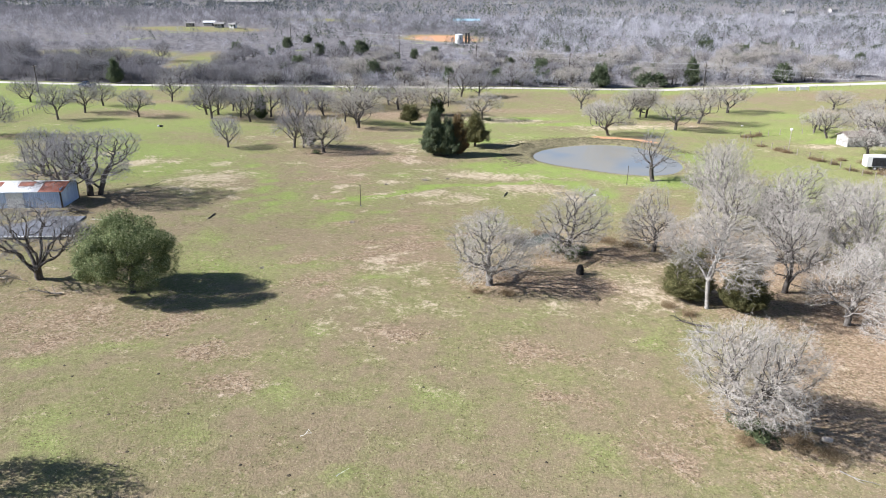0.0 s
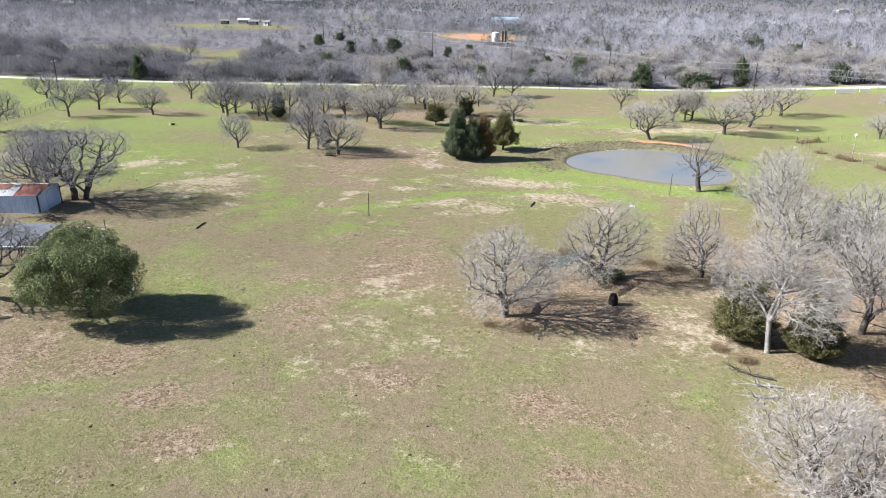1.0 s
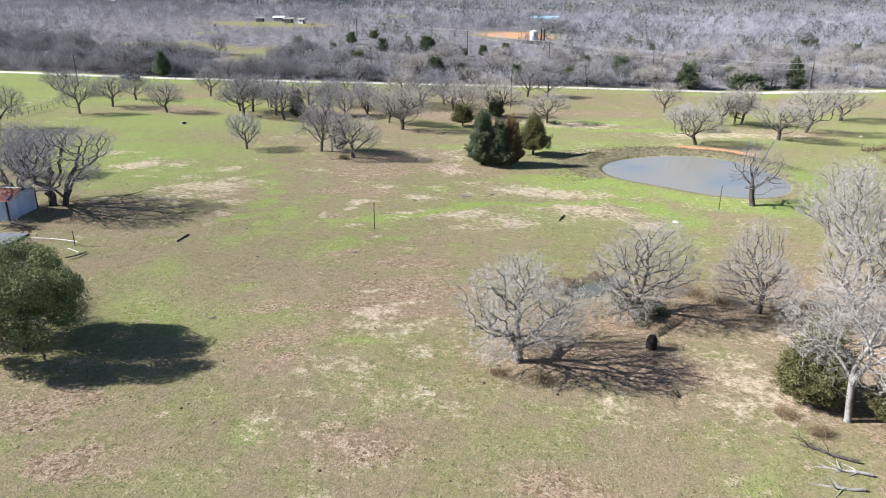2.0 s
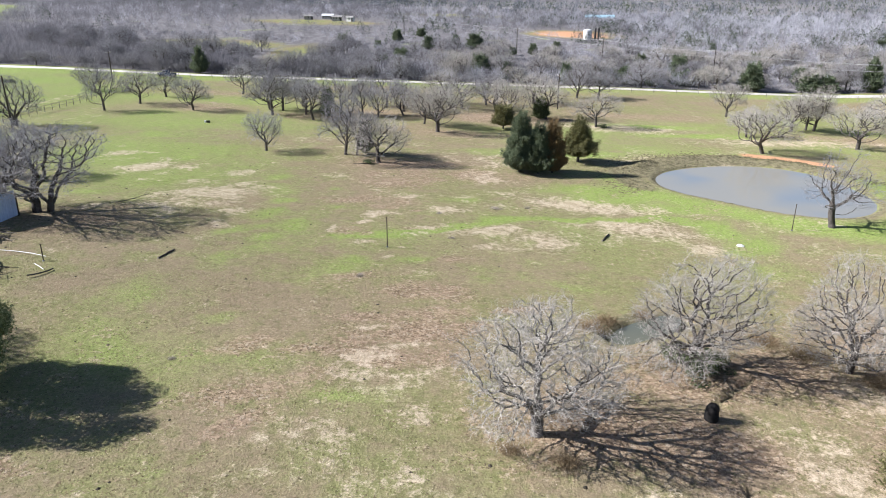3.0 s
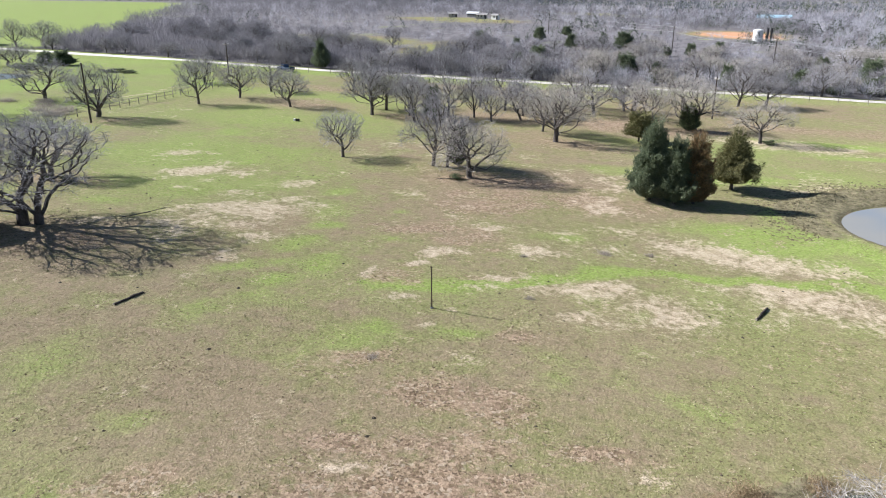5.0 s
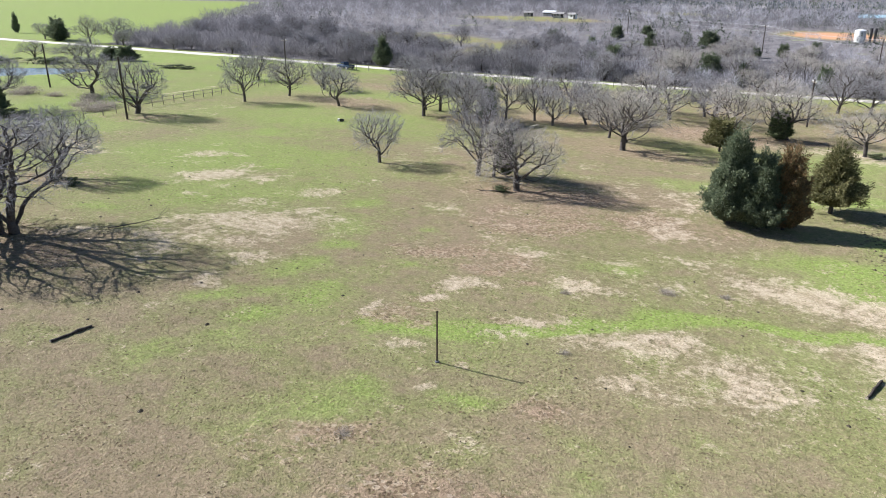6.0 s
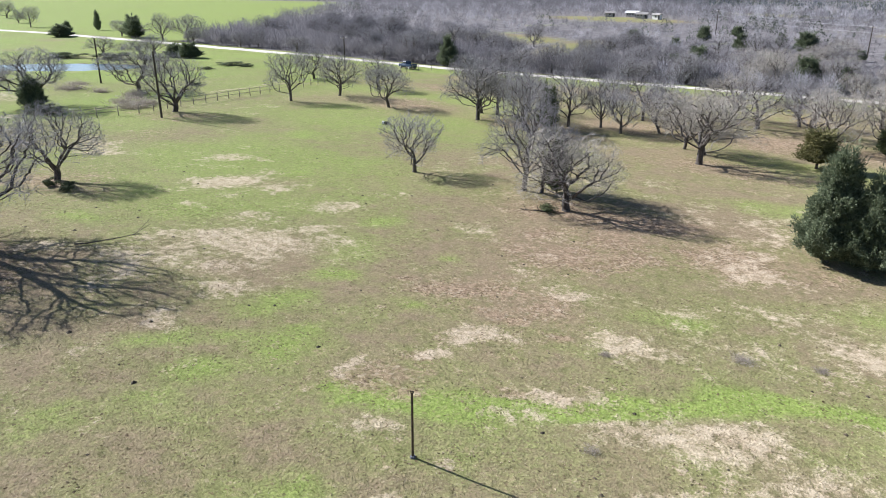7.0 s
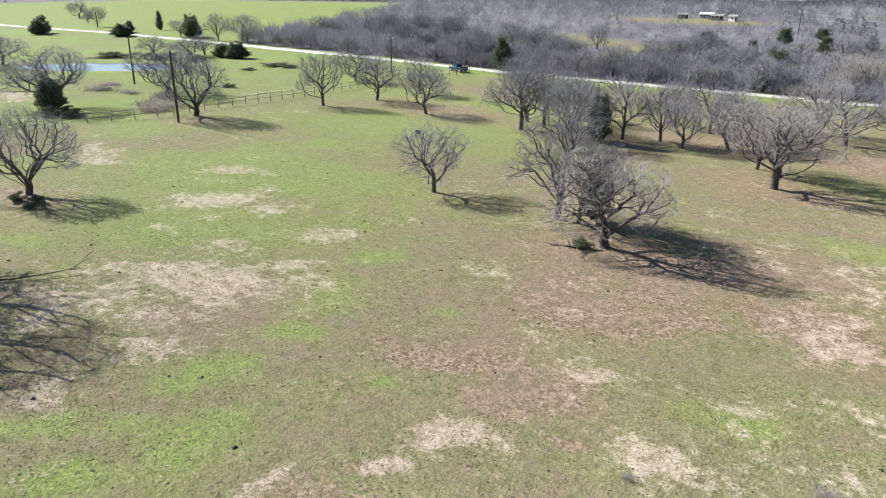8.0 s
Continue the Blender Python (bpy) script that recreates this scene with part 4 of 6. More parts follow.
def cedar(x, y, h, w, seed=0, n=6000, leaf=0.20, material=None, label="", group="", turn=None, sharp=1.0, skirt=0.06, name="cedar_tree"):
    """A dense evergreen with boughs down to the ground; alike ones share meshes."""
    material = material or M_CEDAR
    key = (seed, n, leaf, material.name, sharp, skirt)
    turn = (x * 31 + y * 17) % 360 if turn is None else turn
    m = pose(x, y, gz(x, y) - 0.05, 0, 0, turn)
    if key not in CEDARS:
        rng = np.random.RandomState(seed + 300)
        ob = thing(name, x, y, label=label, category="tree", group=group)
        p, r = limb(rng, np.array([0, 0, -0.1]), np.array([0, 0, 1.0]), 5.6, 0.20, 0.03, 6, 0.03, 0.0)
        boughs = 120
        t = rng.uniform(skirt, 0.97, boughs)
        a = rng.uniform(0, 6.28, boughs)
        reach = 3.0 * ((1 - t) ** (0.62 * sharp)) * (0.45 + 0.55 * smooth(0.0, 0.16, t)) * rng.uniform(0.62, 1.10, boughs)
        tip = np.stack([np.cos(a) * reach, np.sin(a) * reach, 6 * t + 0.12 * reach], axis=1)
        root = np.stack([np.zeros(boughs), np.zeros(boughs), 6 * t * 0.9], axis=1)
        bark = join([rods(p[:-1], p[1:], r[:-1], r[1:], 6), rods(root, tip * 0.9 + root * 0.1, np.full(boughs, 0.05), np.full(boughs, 0.015), 3)])
        part("trunk", mesh_of("trunk", *bark, None, True), ob, M_BARK)
        # foliage fills a lumpy cone, thickest near its skin
        t, a = skirt + (1.0 - skirt) * rng.uniform(0, 1, n) ** 1.25, rng.uniform(0, 2 * np.pi, n)
        lump = 0.5 * wave(a * 2.2 + 3, t * 9, 1.0, 40 + seed) + 0.5 * wave(a * 4.5, t * 20, 1.0, 41 + seed)
        lump = np.where(a > 6.0, lump * (2 * np.pi - a) / 0.2832 + lump.mean() * (1 - (2 * np.pi - a) / 0.2832), lump)
        skin = 3.0 * (1 - t) ** (0.62 * sharp) * (0.45 + 0.55 * smooth(0.0, 0.16, t - skirt)) * (0.50 + 0.82 * lump)
        rr = skin * rng.uniform(0.25, 1.0, n) ** 0.4
        p = np.stack([np.cos(a) * rr, np.sin(a) * rr, 6 * t + 0.1 * rr], axis=1)
        out = np.stack([np.cos(a), np.sin(a), np.full(n, 0.35)], axis=1) + rng.normal(size=(n, 3)) * 0.55
        out /= np.linalg.norm(out, axis=1, keepdims=True)
        u = np.cross(out, rng.normal(size=(n, 3)))
        u /= np.linalg.norm(u, axis=1, keepdims=True)
        w2 = np.cross(out, u)
        s = (leaf * rng.uniform(0.7, 1.4, n))[:, None]
        v = np.stack([p - u * s * 0.5, p + u * s * 0.5, p + out * s * 1.1 + w2 * s * 0.6], axis=1).reshape(-1, 3)
        # ragged bough tips stand out of it
        far = tip * rng.uniform(0.95, 1.18, (boughs, 1)) + np.array([0, 0, 0.15])
        k = n // 3
        j = rng.randint(0, boughs, k)
        q = far[j] * rng.uniform(0.80, 1.0, (k, 1)) + root[j] * 0.08 + rng.normal(size=(k, 3)) * np.array([0.17, 0.17, 0.15])
        go = (tip - root)[j]
        go = go / np.maximum(np.linalg.norm(go, axis=1, keepdims=True), 1e-6) + rng.normal(size=(k, 3)) * 0.5 + np.array([0, 0, 0.3])
        pair = join([(v, np.arange(n * 3).reshape(-1, 3)), slivers(q, q + go * leaf * 1.5, np.full(k, leaf * 0.8), rng)])
        part("crown", mesh_of("crown", *pair), ob, material)
        CEDARS[key] = ob
    else:
        ob = copy_thing(CEDARS[key], m)
    ob.matrix_basis = m @ Matrix.Diagonal((w / 6.0, w / 6.0, h / 6.0, 1))
    return tagged(ob, label, "tree", group)


BUSHES = {}


def bush(x, y, h, w, seed=0, material=None, label="low leafy bush in the grass", n=700, leaf=0.12, group=""):
    material = material or M_BUSH
    key = (seed, material.name, n)
    m = pose(x, y, gz(x, y) - 0.03, 0, 0, (x * 37 + y * 11) % 360)
    if key not in BUSHES:
        rng = np.random.RandomState(seed + 700)
        ob = thing("bush", x, y, label=label, category="bush", group=group)
        c = rng.normal(size=(12, 3)) * np.array([0.25, 0.25, 0.18]) + np.array([0, 0, 0.40])
        dry = material.name in ("dry_weeds", "grey_sage")
        v, f = leaf_cloud(rng, c, rng.uniform(0.14, 0.30, (12, 1)), 500 if dry else 3200, 0.025 if dry else 0.034)
        v[:, 2] = np.maximum(v[:, 2], 0.0)
        part("foliage", mesh_of("foliage", v, f), ob, material)
        k = 420 if dry else 30
        a, e = rng.uniform(0, 6.28, k), rng.uniform(0.35, 1.5, k)
        reach = rng.uniform(0.25, 0.62, k)
        foot = rng.normal(size=(k, 3)) * np.array([0.20, 0.20, 0])
        tips = foot + np.stack([np.cos(a) * np.cos(e) * reach, np.sin(a) * np.cos(e) * reach, np.sin(e) * reach * 1.4], axis=1)
        part("brushwood", mesh_of("brushwood", *slivers(foot, tips, np.full(k, 0.014 if dry else 0.03), rng)), ob, material if dry else M_BARK)
        BUSHES[key] = ob
    else:
        ob = copy_thing(BUSHES[key], m)
    ob.matrix_basis = m @ Matrix.Diagonal((w, w, h, 1))
    return tagged(ob, label, "bush", group)


# ---- trees of the pasture, by group ----
# by the creek, nearest the camera
oak(4.8, 68.7, 9.3, 11.6, "open", "pale", 1, 20, low=0.12)
oak(14.8, 80.0, 8.6, 10.6, "open", "mixed", 2, 80, label="leafless oak with an ivy-grown foot beside the creek pool", low=0.15)
oak(25.5, 81.7, 8.2, 8.6, "open", "mixed", 3, 140)
oak(26.1, 64.4, 11.0, 12.2, "tall", "white", 4, 200, label="tall leafless tree with bleached white trunk between two cedars")
oak(21.4, 43.6, 9.2, 10.0, "thick", "mixed", 3, 250, low=0.22, label="low spreading leafless oak with pale twigs, shrubs at its foot")
for x, y, h, w, s in ((36, 69.5, 9, 9, 1), (33, 80, 9.5, 9, 3), (38, 92.5, 11, 11, 2), (41, 102, 10.5, 11, 4), (45, 88, 10, 11, 1)):
    oak(x, y, h, w, "near", "mixed" if s % 2 else "pale", s, group="creek thicket oaks")
for x, y, h, w, s in ((50, 84, 9, 10, 3), (40.5, 79, 9.5, 10, 2), (46.5, 77, 9, 10, 4), (38.5, 61.5, 8, 9.5, 3), (45, 66, 9, 10, 1), (40, 53.5, 7.5, 9.5, 4), (48, 57, 8, 10, 2)):
    oak(x, y, h, w, "near", "pale", s, group="creek thicket oaks")
for x, y, h, w, s in ((53, 72, 9, 10, 11), (57, 92, 8.5, 9, 12), (60, 80, 9, 10, 13), (58, 64, 9, 10, 11), (56, 51, 8, 9, 12)):
    oak(x, y, h, w, "mid", "pale", s, group="creek thicket oaks")
oak(36.0, 119.7, 9.2, 9.6, "bare", "dark", 5, 0, label="gnarled leafless oak at the edge of the stock pond")
# by the shed
oak(-49.0, 97.6, 9.2, 17.0, "arch", "dark", 6, 30, label="broad leafless oak with two stems beside the tin shed", stems=2)
oak(-52.4, 96.0, 8.4, 12.5, "arch", "dark", 7, 100, label="broad leafless oak beside the tin shed")
oak(-40.9, 67.4, 8.6, 11.0, "arch", "dark", 8, 60, label="leafless dark oak with a thick trunk, dead limbs below")
oak(-64.0, 112.0, 7.4, 9.0, "arch", "dark", 7, 250)
# mid pasture
oak(-42.3, 139.0, 6.2, 5.8, "mid", "dark", 21, label="lone small leafless oak in open grass")
oak(-29.2, 140.2, 9.5, 7.2, "mid", "dark", 22)
oak(-27.8, 140.6, 8.2, 5.0, "mid", "dark", 23)
oak(-23.0, 136.3, 7.4, 10.8, "near", "mixed", 3, 15)
cedar(-26.6, 141.6, 5.2, 2.6, 5, 6000, 0.22, M_BUSH, "ivy-covered dark tree in a clump of oaks", sharp=0.5, name="ivy_tree")
for x, y, h, w, s in ((-109.6, 192.2, 6.4, 7.6, 24), (-88.9, 165.9, 8.3, 6.6, 21), (-87.7, 176.5, 7.4, 7.2, 25), (-88.5, 188.6, 6.4, 6.4, 22), (-73.0, 172.5, 6.9, 6.6, 24), (-75.0, 200.2, 7.6, 6.6, 25)):
    oak(x, y, h, w, "mid", "dark", s)
for x, y, h, w, s in ((-58.7, 178.8, 8.2, 7.6, 22), (-55.3, 172.7, 8.9, 8.4, 25), (-56.0, 178.9, 8.8, 7.4, 21), (-54.4, 186.6, 7.2, 6.2, 23), (-49.3, 176.0, 8.4, 6.2, 22), (-45.6, 169.6, 8.0, 6.8, 24), (-42.6, 177.1, 8.4, 6.0, 25), (-38.7, 180.2, 7.6, 5.4, 22), (-34.7, 178.0, 6.2, 6.0, 21), (-30.1, 181.9, 6.4, 6.0, 24), (-36.2, 191.9, 8.8, 6.0, 23), (-42.1, 193.3, 6.8, 5.2, 25), (-31.0, 187.0, 7.0, 6.8, 22)):
    oak(x, y, h, w, "mid", "dark", s)
for x, y, h, w, s in ((-23.6, 173.0, 7.0, 5.4, 23), (-19.5, 164.6, 8.8, 10.4, 21), (-20.6, 171.2, 7.4, 6.4, 24), (-20.3, 197.0, 7.4, 9.4, 22), (-15.1, 204.9, 7.2, 7.0, 25), (-8.6, 185.8, 8.2, 7.6, 21), (-0.6, 189.2, 8.2, 9.0, 24), (6.0, 227.0, 8.8, 8.6, 22), (11.0, 230.0, 7.2, 8.2, 25), (9.8, 181.4, 8.0, 7.4, 23), (-12.0, 196.0, 7.5, 8.0, 22), (-26.0, 204.0, 8.0, 8.0, 24), (-4.5, 212.0, 7.5, 8.0, 21)):
    oak(x, y, h, w, "mid", "mixed" if s in (21, 23, 24) else "dark", s)
cedar(-43.9, 173.4, 5.6, 3.2, 5, 6000, 0.22, M_BUSH, "ivy-covered dark tree under bare oaks", sharp=0.5, name="ivy_tree")
cedar(-1.5, 188.0, 4.2, 3.8, 5, 6000, 0.22, M_BUSH, "ivy-covered dark tree behind the cedars", sharp=0.5, name="ivy_tree")
for x, y, h, w, s in ((39.6, 207.0, 7.8, 7.0, 21), (38.4, 179.8, 6.6, 6.0, 23), (37.9, 163.7, 8.0, 9.2, 24), (49.2, 189.8, 7.8, 7.8, 21), (52.8, 193.3, 7.4, 6.4, 23), (54.3, 192.6, 9.0, 7.8, 24), (56.3, 173.4, 8.0, 9.8, 21), (66.0, 185.1, 10.0, 9.6, 24), (81.6, 206.6, 8.5, 11.4, 21), (115.0, 212.0, 7.0, 7.6, 23), (89.8, 166.4, 7.2, 7.6, 24), (90.4, 174.0, 5.8, 5.6, 23), (109.0, 184.6, 6.8, 7.4, 21), (96.0, 158.0, 7.5, 8.0, 24), (88.0, 146.0, 6.5, 7.0, 23), (100.0, 170.0, 7.0, 8.0, 21)):
    oak(x, y, h, w, "mid", "mixed", s, group="bare oaks by the pond and farmstead")
# past the rail fence
oak(-111.8, 133.6, 8.8, 14.4, "arch", "dark", 8, 300, label="broad leafless oak past the rail fence, cedar beneath")
oak(-92.3, 145.0, 8.8, 11.4, "arch", "dark", 7, 190)
oak(-115.3, 154.2, 7.8, 10.6, "mid", "dark", 24)
oak(-184.0, 152.6, 6.5, 9.5, "mid", "dark", 25)
oak(-176.0, 146.0, 7.0, 9.0, "mid", "dark", 22)
for x, y, h, w, s in ((-232, 240, 9, 9, 22), (-222, 244, 9, 10, 25), (-262, 243, 6, 7, 21), (-344, 250, 9, 8, 25), (-196, 196, 5, 8, 22), (-182, 198, 5, 9, 24), (-187, 206, 5.5, 8, 22), (-430, 280, 9, 11, 24), (-380, 262, 6, 6, 22)):
    oak(x, y, h, w, "mid", "dark", s)

# evergreens
live_oak(-30.5, 64.7, 8.4, 9.8, 41, 70000, "dense round evergreen live oak standing on the pasture")
live_oak(-31.8, 33.6, 8.0, 8.4, 42, 18000, "evergreen live oak that throws its shadow on the grass")
cedar(-1.8, 137.6, 7.8, 6.4, 1, 40000, 0.105, M_CEDAR, "dark green cedar in a tight clump by the pond", sharp=1.08)
cedar(0.9, 137.4, 6.6, 5.4, 2, 40000, 0.105, M_CEDAR, "dark green cedar in a tight clump by the pond", sharp=1.08)
cedar(2.9, 138.5, 7.0, 5.4, 1, 30000, 0.105, M_CEDAR_RUST, "rust-tinged cedar in a tight clump by the pond", sharp=1.0)
cedar(6.6, 147.0, 6.2, 7.6, 3, 30000, 0.10, M_CEDAR_OLIVE, "olive-green cedar with open lower trunk by the pond", sharp=1.25, skirt=0.16)
cedar(-7.9, 172.4, 4.2, 5.2, 3, 8000, 0.2, M_CEDAR_OLIVE, "small round cedar among bare oaks", sharp=0.5, skirt=0.2)
cedar(24.9, 67.2, 5.0, 5.6, 2, 40000, 0.10, M_CEDAR_OLIVE, "bushy olive cedar in leaf litter beside a white trunk", sharp=0.75, skirt=0.03)
cedar(29.6, 64.6, 4.4, 5.2, 1, 40000, 0.10, M_CEDAR_OLIVE, "bushy olive cedar in leaf litter beside a white trunk", sharp=0.75, skirt=0.03)
cedar(51.5, 75.5, 5.0, 5.0, 2, 9000, 0.22, M_CEDAR, "dark cedar half hidden in the creek thicket", sharp=0.5)
cedar(44.5, 93.0, 5.0, 4.5, 1, 9000, 0.22, M_BUSH, "dark cedar half hidden in the creek thicket", sharp=0.5)
cedar(-107.0, 239.0, 7.0, 6.4, 1, 9000, 0.22, M_CEDAR, "dark pointed cedar beside the road", sharp=1.1)
cedar(-108.8, 132.4, 4.4, 4.2, 2, 9000, 0.2, M_CEDAR, "dark cedar at the foot of a bare oak", sharp=0.5)
for x, y, h, w, s in ((-254, 243, 7, 8, 2), (-250, 241, 6, 7, 1), (-278, 228, 4, 9, 2), (-320, 216, 6, 7, 1), (-314, 212, 5, 8, 2), (-297, 241, 4, 4, 1), (-300, 256, 7, 3, 1), (-168, 204, 3.6, 7, 2), (-173, 203, 3.2, 6, 1)):
    cedar(x, y, h, w, s, 4000, 0.34, M_CEDAR, "dark evergreen beside the far pasture road", "far pasture evergreens", sharp=0.8)
cedar(57.0, 262.0 + 3.5, 7.5, 8.0, 2, 9000, 0.24, M_CEDAR, "dark round cedar beside the road", sharp=0.8)
for x, y, h, w, s in ((74, 268, 4.5, 8, 2), (79, 269, 4.2, 8, 1), (92, 271, 8.5, 7, 2), (20, 268, 5, 6, 1), (2, 262, 5.5, 5, 2), (-16, 262, 5, 5, 1), (38, 272, 4, 9, 2), (128, 276, 6, 8, 1)):
    cedar(x, y, h, w, s, 4000, 0.34, M_CEDAR, "dark evergreen on the far roadside", "roadside evergreens", sharp=0.8)

for i, (x, y, w) in enumerate(((-94, 338, 4.6), (-76, 329, 3.2), (-75, 358, 4.6), (-71, 390, 4.4), (-56, 335, 5.2), (-49, 361, 3.6), (-38, 344, 7.0), (-21, 332, 3.2), (-13, 336, 3.8), (-7, 334, 4.4), (-4, 352, 4.0), (-61, 282, 3.4), (-57, 291, 5.6), (-26, 273, 6.4), (-21, 288, 3.8), (-17, 283, 3.8), (10, 288, 3.8), (13, 275, 3.6), (28, 312, 5.0), (18, 277, 3.6), (38, 285, 6.4), (28, 267, 3.6), (88, 299, 3.0))):
    cedar(x, y, w * (0.85 + 0.12 * (i % 3)), w * 1.15, 1 + i % 2, 9000, 0.2, M_CEDAR, "dark round cedar in the bare roadside woods", "roadside evergreens", sharp=0.5)
spread = np.random.RandomState(77)
for i in range(130):
    x, y = spread.uniform(40, 260), spread.uniform(12, 120)
    y = y + float(np.interp(x, [p[0] for p in ROAD], [p[1] for p in ROAD]))
    if float(wave(np.array(x), np.array(y), 22, 13)) > 0.45:
        s = spread.uniform(2.6, 5.5)
        cedar(x, y, s, s * spread.uniform(0.85, 1.2), 1 + i % 2, 9000, 0.2, M_CEDAR, "dark round cedar in the bare roadside woods", "roadside evergreens", sharp=0.5)

spread = np.random.RandomState(78)
for i in range(360):
    x, y = spread.uniform(-215, 160), spread.uniform(4, 75)
    y = y + float(np.interp(x, [p[0] for p in ROAD], [p[1] for p in ROAD]))
    if spread.uniform() < 0.55 + 0.5 * float(wave(np.array(x), np.array(y), 30, 12)) and max(float(blot(np.array(float(x)), np.array(y), (-142, 316, 30, 17, 0), (-99, 298, 10, 36, 8), (-163, 262, 9, 5, 0))), 0) < 0.3:
        s = spread.uniform(5.0, 8.5)
        oak(x, y, s, s * spread.uniform(0.85, 1.15), "mid", "mixed" if i % 3 and x > -40 else "dark", 21 + i % 5, group="bare roadside trees", label="grey leafless tree in the roadside woods")

# undergrowth
for x, y, h, w, s in ((15.2, 79.2, 1.6, 3.2, 1), (14.0, 80.6, 1.4, 2.6, 2), (16.3, 80.3, 1.2, 2.2, 1)):
    bush(x, y, h, w, s, M_BUSH, "green undergrowth round the foot of an oak", 1400, 0.09)
for x, y, h, w, s in ((6.6, 66.3, 0.9, 1.6, 3), (3.4, 66.8, 0.7, 1.5, 4), (9.3, 86.0, 0.9, 2.2, 3), (8.0, 84.4, 0.8, 2.2, 4), (12.2, 88.3, 0.8, 2.0, 3), (22.2, 64.6, 0.8, 2.0, 4), (23.6, 62.6, 0.9, 1.8, 3), (21.0, 41.8, 0.9, 2.0, 3), (24.6, 41.6, 1.0, 2.4, 4), (26.0, 40.4, 0.8, 2.0, 3), (23.2, 84.0, 1.2, 3.0, 3), (20.8, 85.4, 1.1, 2.8, 4), (27.0, 80.0, 1.0, 2.6, 3)):
    bush(x, y, h, w, s, M_DRY, "dry brown weeds and brush in leaf litter", 900, 0.09)
for x, y, h, w, s in ((-24.2, 135.2, 0.9, 1.8, 1), (-62.4, 110.6, 1.0, 1.4, 2), (-60.8, 111.2, 0.9, 1.3, 1), (-59.4, 110.4, 0.8, 1.2, 2), (11.4, 180.6, 1.0, 2.0, 2), (22.0, 43.0, 1.5, 3.2, 1)):
    bush(x, y, h, w, s, M_BUSH, "small dark green bush under an oak", 700, 0.11)
for x, y, h, w, s in ((-142.4, 197.2, 1.2, 6.5, 1), (-138.0, 197.6, 1.0, 4.0, 2), (-138.3, 186.6, 0.8, 3.0, 1), (-116.0, 166.6, 1.0, 2.4, 2), (-105.6, 131.2, 1.6, 4.5, 1), (-102.6, 131.6, 1.3, 4.0, 2), (-190.0, 181.0, 2.2, 9.0, 1), (-178.0, 187.0, 2.2, 9.0, 2), (-167.0, 192.0, 2.0, 8.0, 1)):
    bush(x, y, h, w, s, M_BUSH, "dark brushy mound in the far pasture", 700, 0.11)
for x, y, h, w, s in ((-3.1, 117.1, 0.38, 1.4, 1), (0.7, 118.7, 0.35, 0.9, 2), (-12.1, 90.3, 0.28, 0.9, 1), (-6.2, 104.0, 0.3, 0.8, 2), (-19.6, 72.0, 0.3, 0.6, 2), (-9.2, 112.6, 0.35, 0.7, 2)):
    bush(x, y, h, w, s, M_SAGE, "low grey weed clump on sandy ground")


for i, (x, y) in enumerate(((-119, 149), (-106, 145), (-102, 146.5), (-131, 152), (-113, 152), (-125, 147), (-150, 146), (-144, 143), (-157, 150), (-138, 147), (-109, 149), (-100, 143))):
    bush(x, y, 1.1 + 0.3 * (i % 3), 3.4 + i % 3, 3 + i % 2, M_SAGE, "low grey-brown brush in the far pasture", group="far pasture brush")


# ---- woods beyond the road, to the horizon ----
def open_ground(x, y):
    """1 where no trees stand: the left field, clearings and yards."""
    left = smooth(-205, -235, x + 0.62 * (y - 240) + 16 * (wave(x, y, 30, 10) - 0.5)) * smooth(620, 520, y) * smooth(-820, -700, x)
    c = blot(x, y, (-142, 316, 30, 17, 0), (-99, 298, 10, 36, 8), (-150, 454, 40, 24, 0), (-92, 600, 55, 24, 0), (1, 445, 24, 22, 0), (18, 565, 30, 9, 0), (-163, 262, 9, 5, 0))
    return np.maximum(left, c)


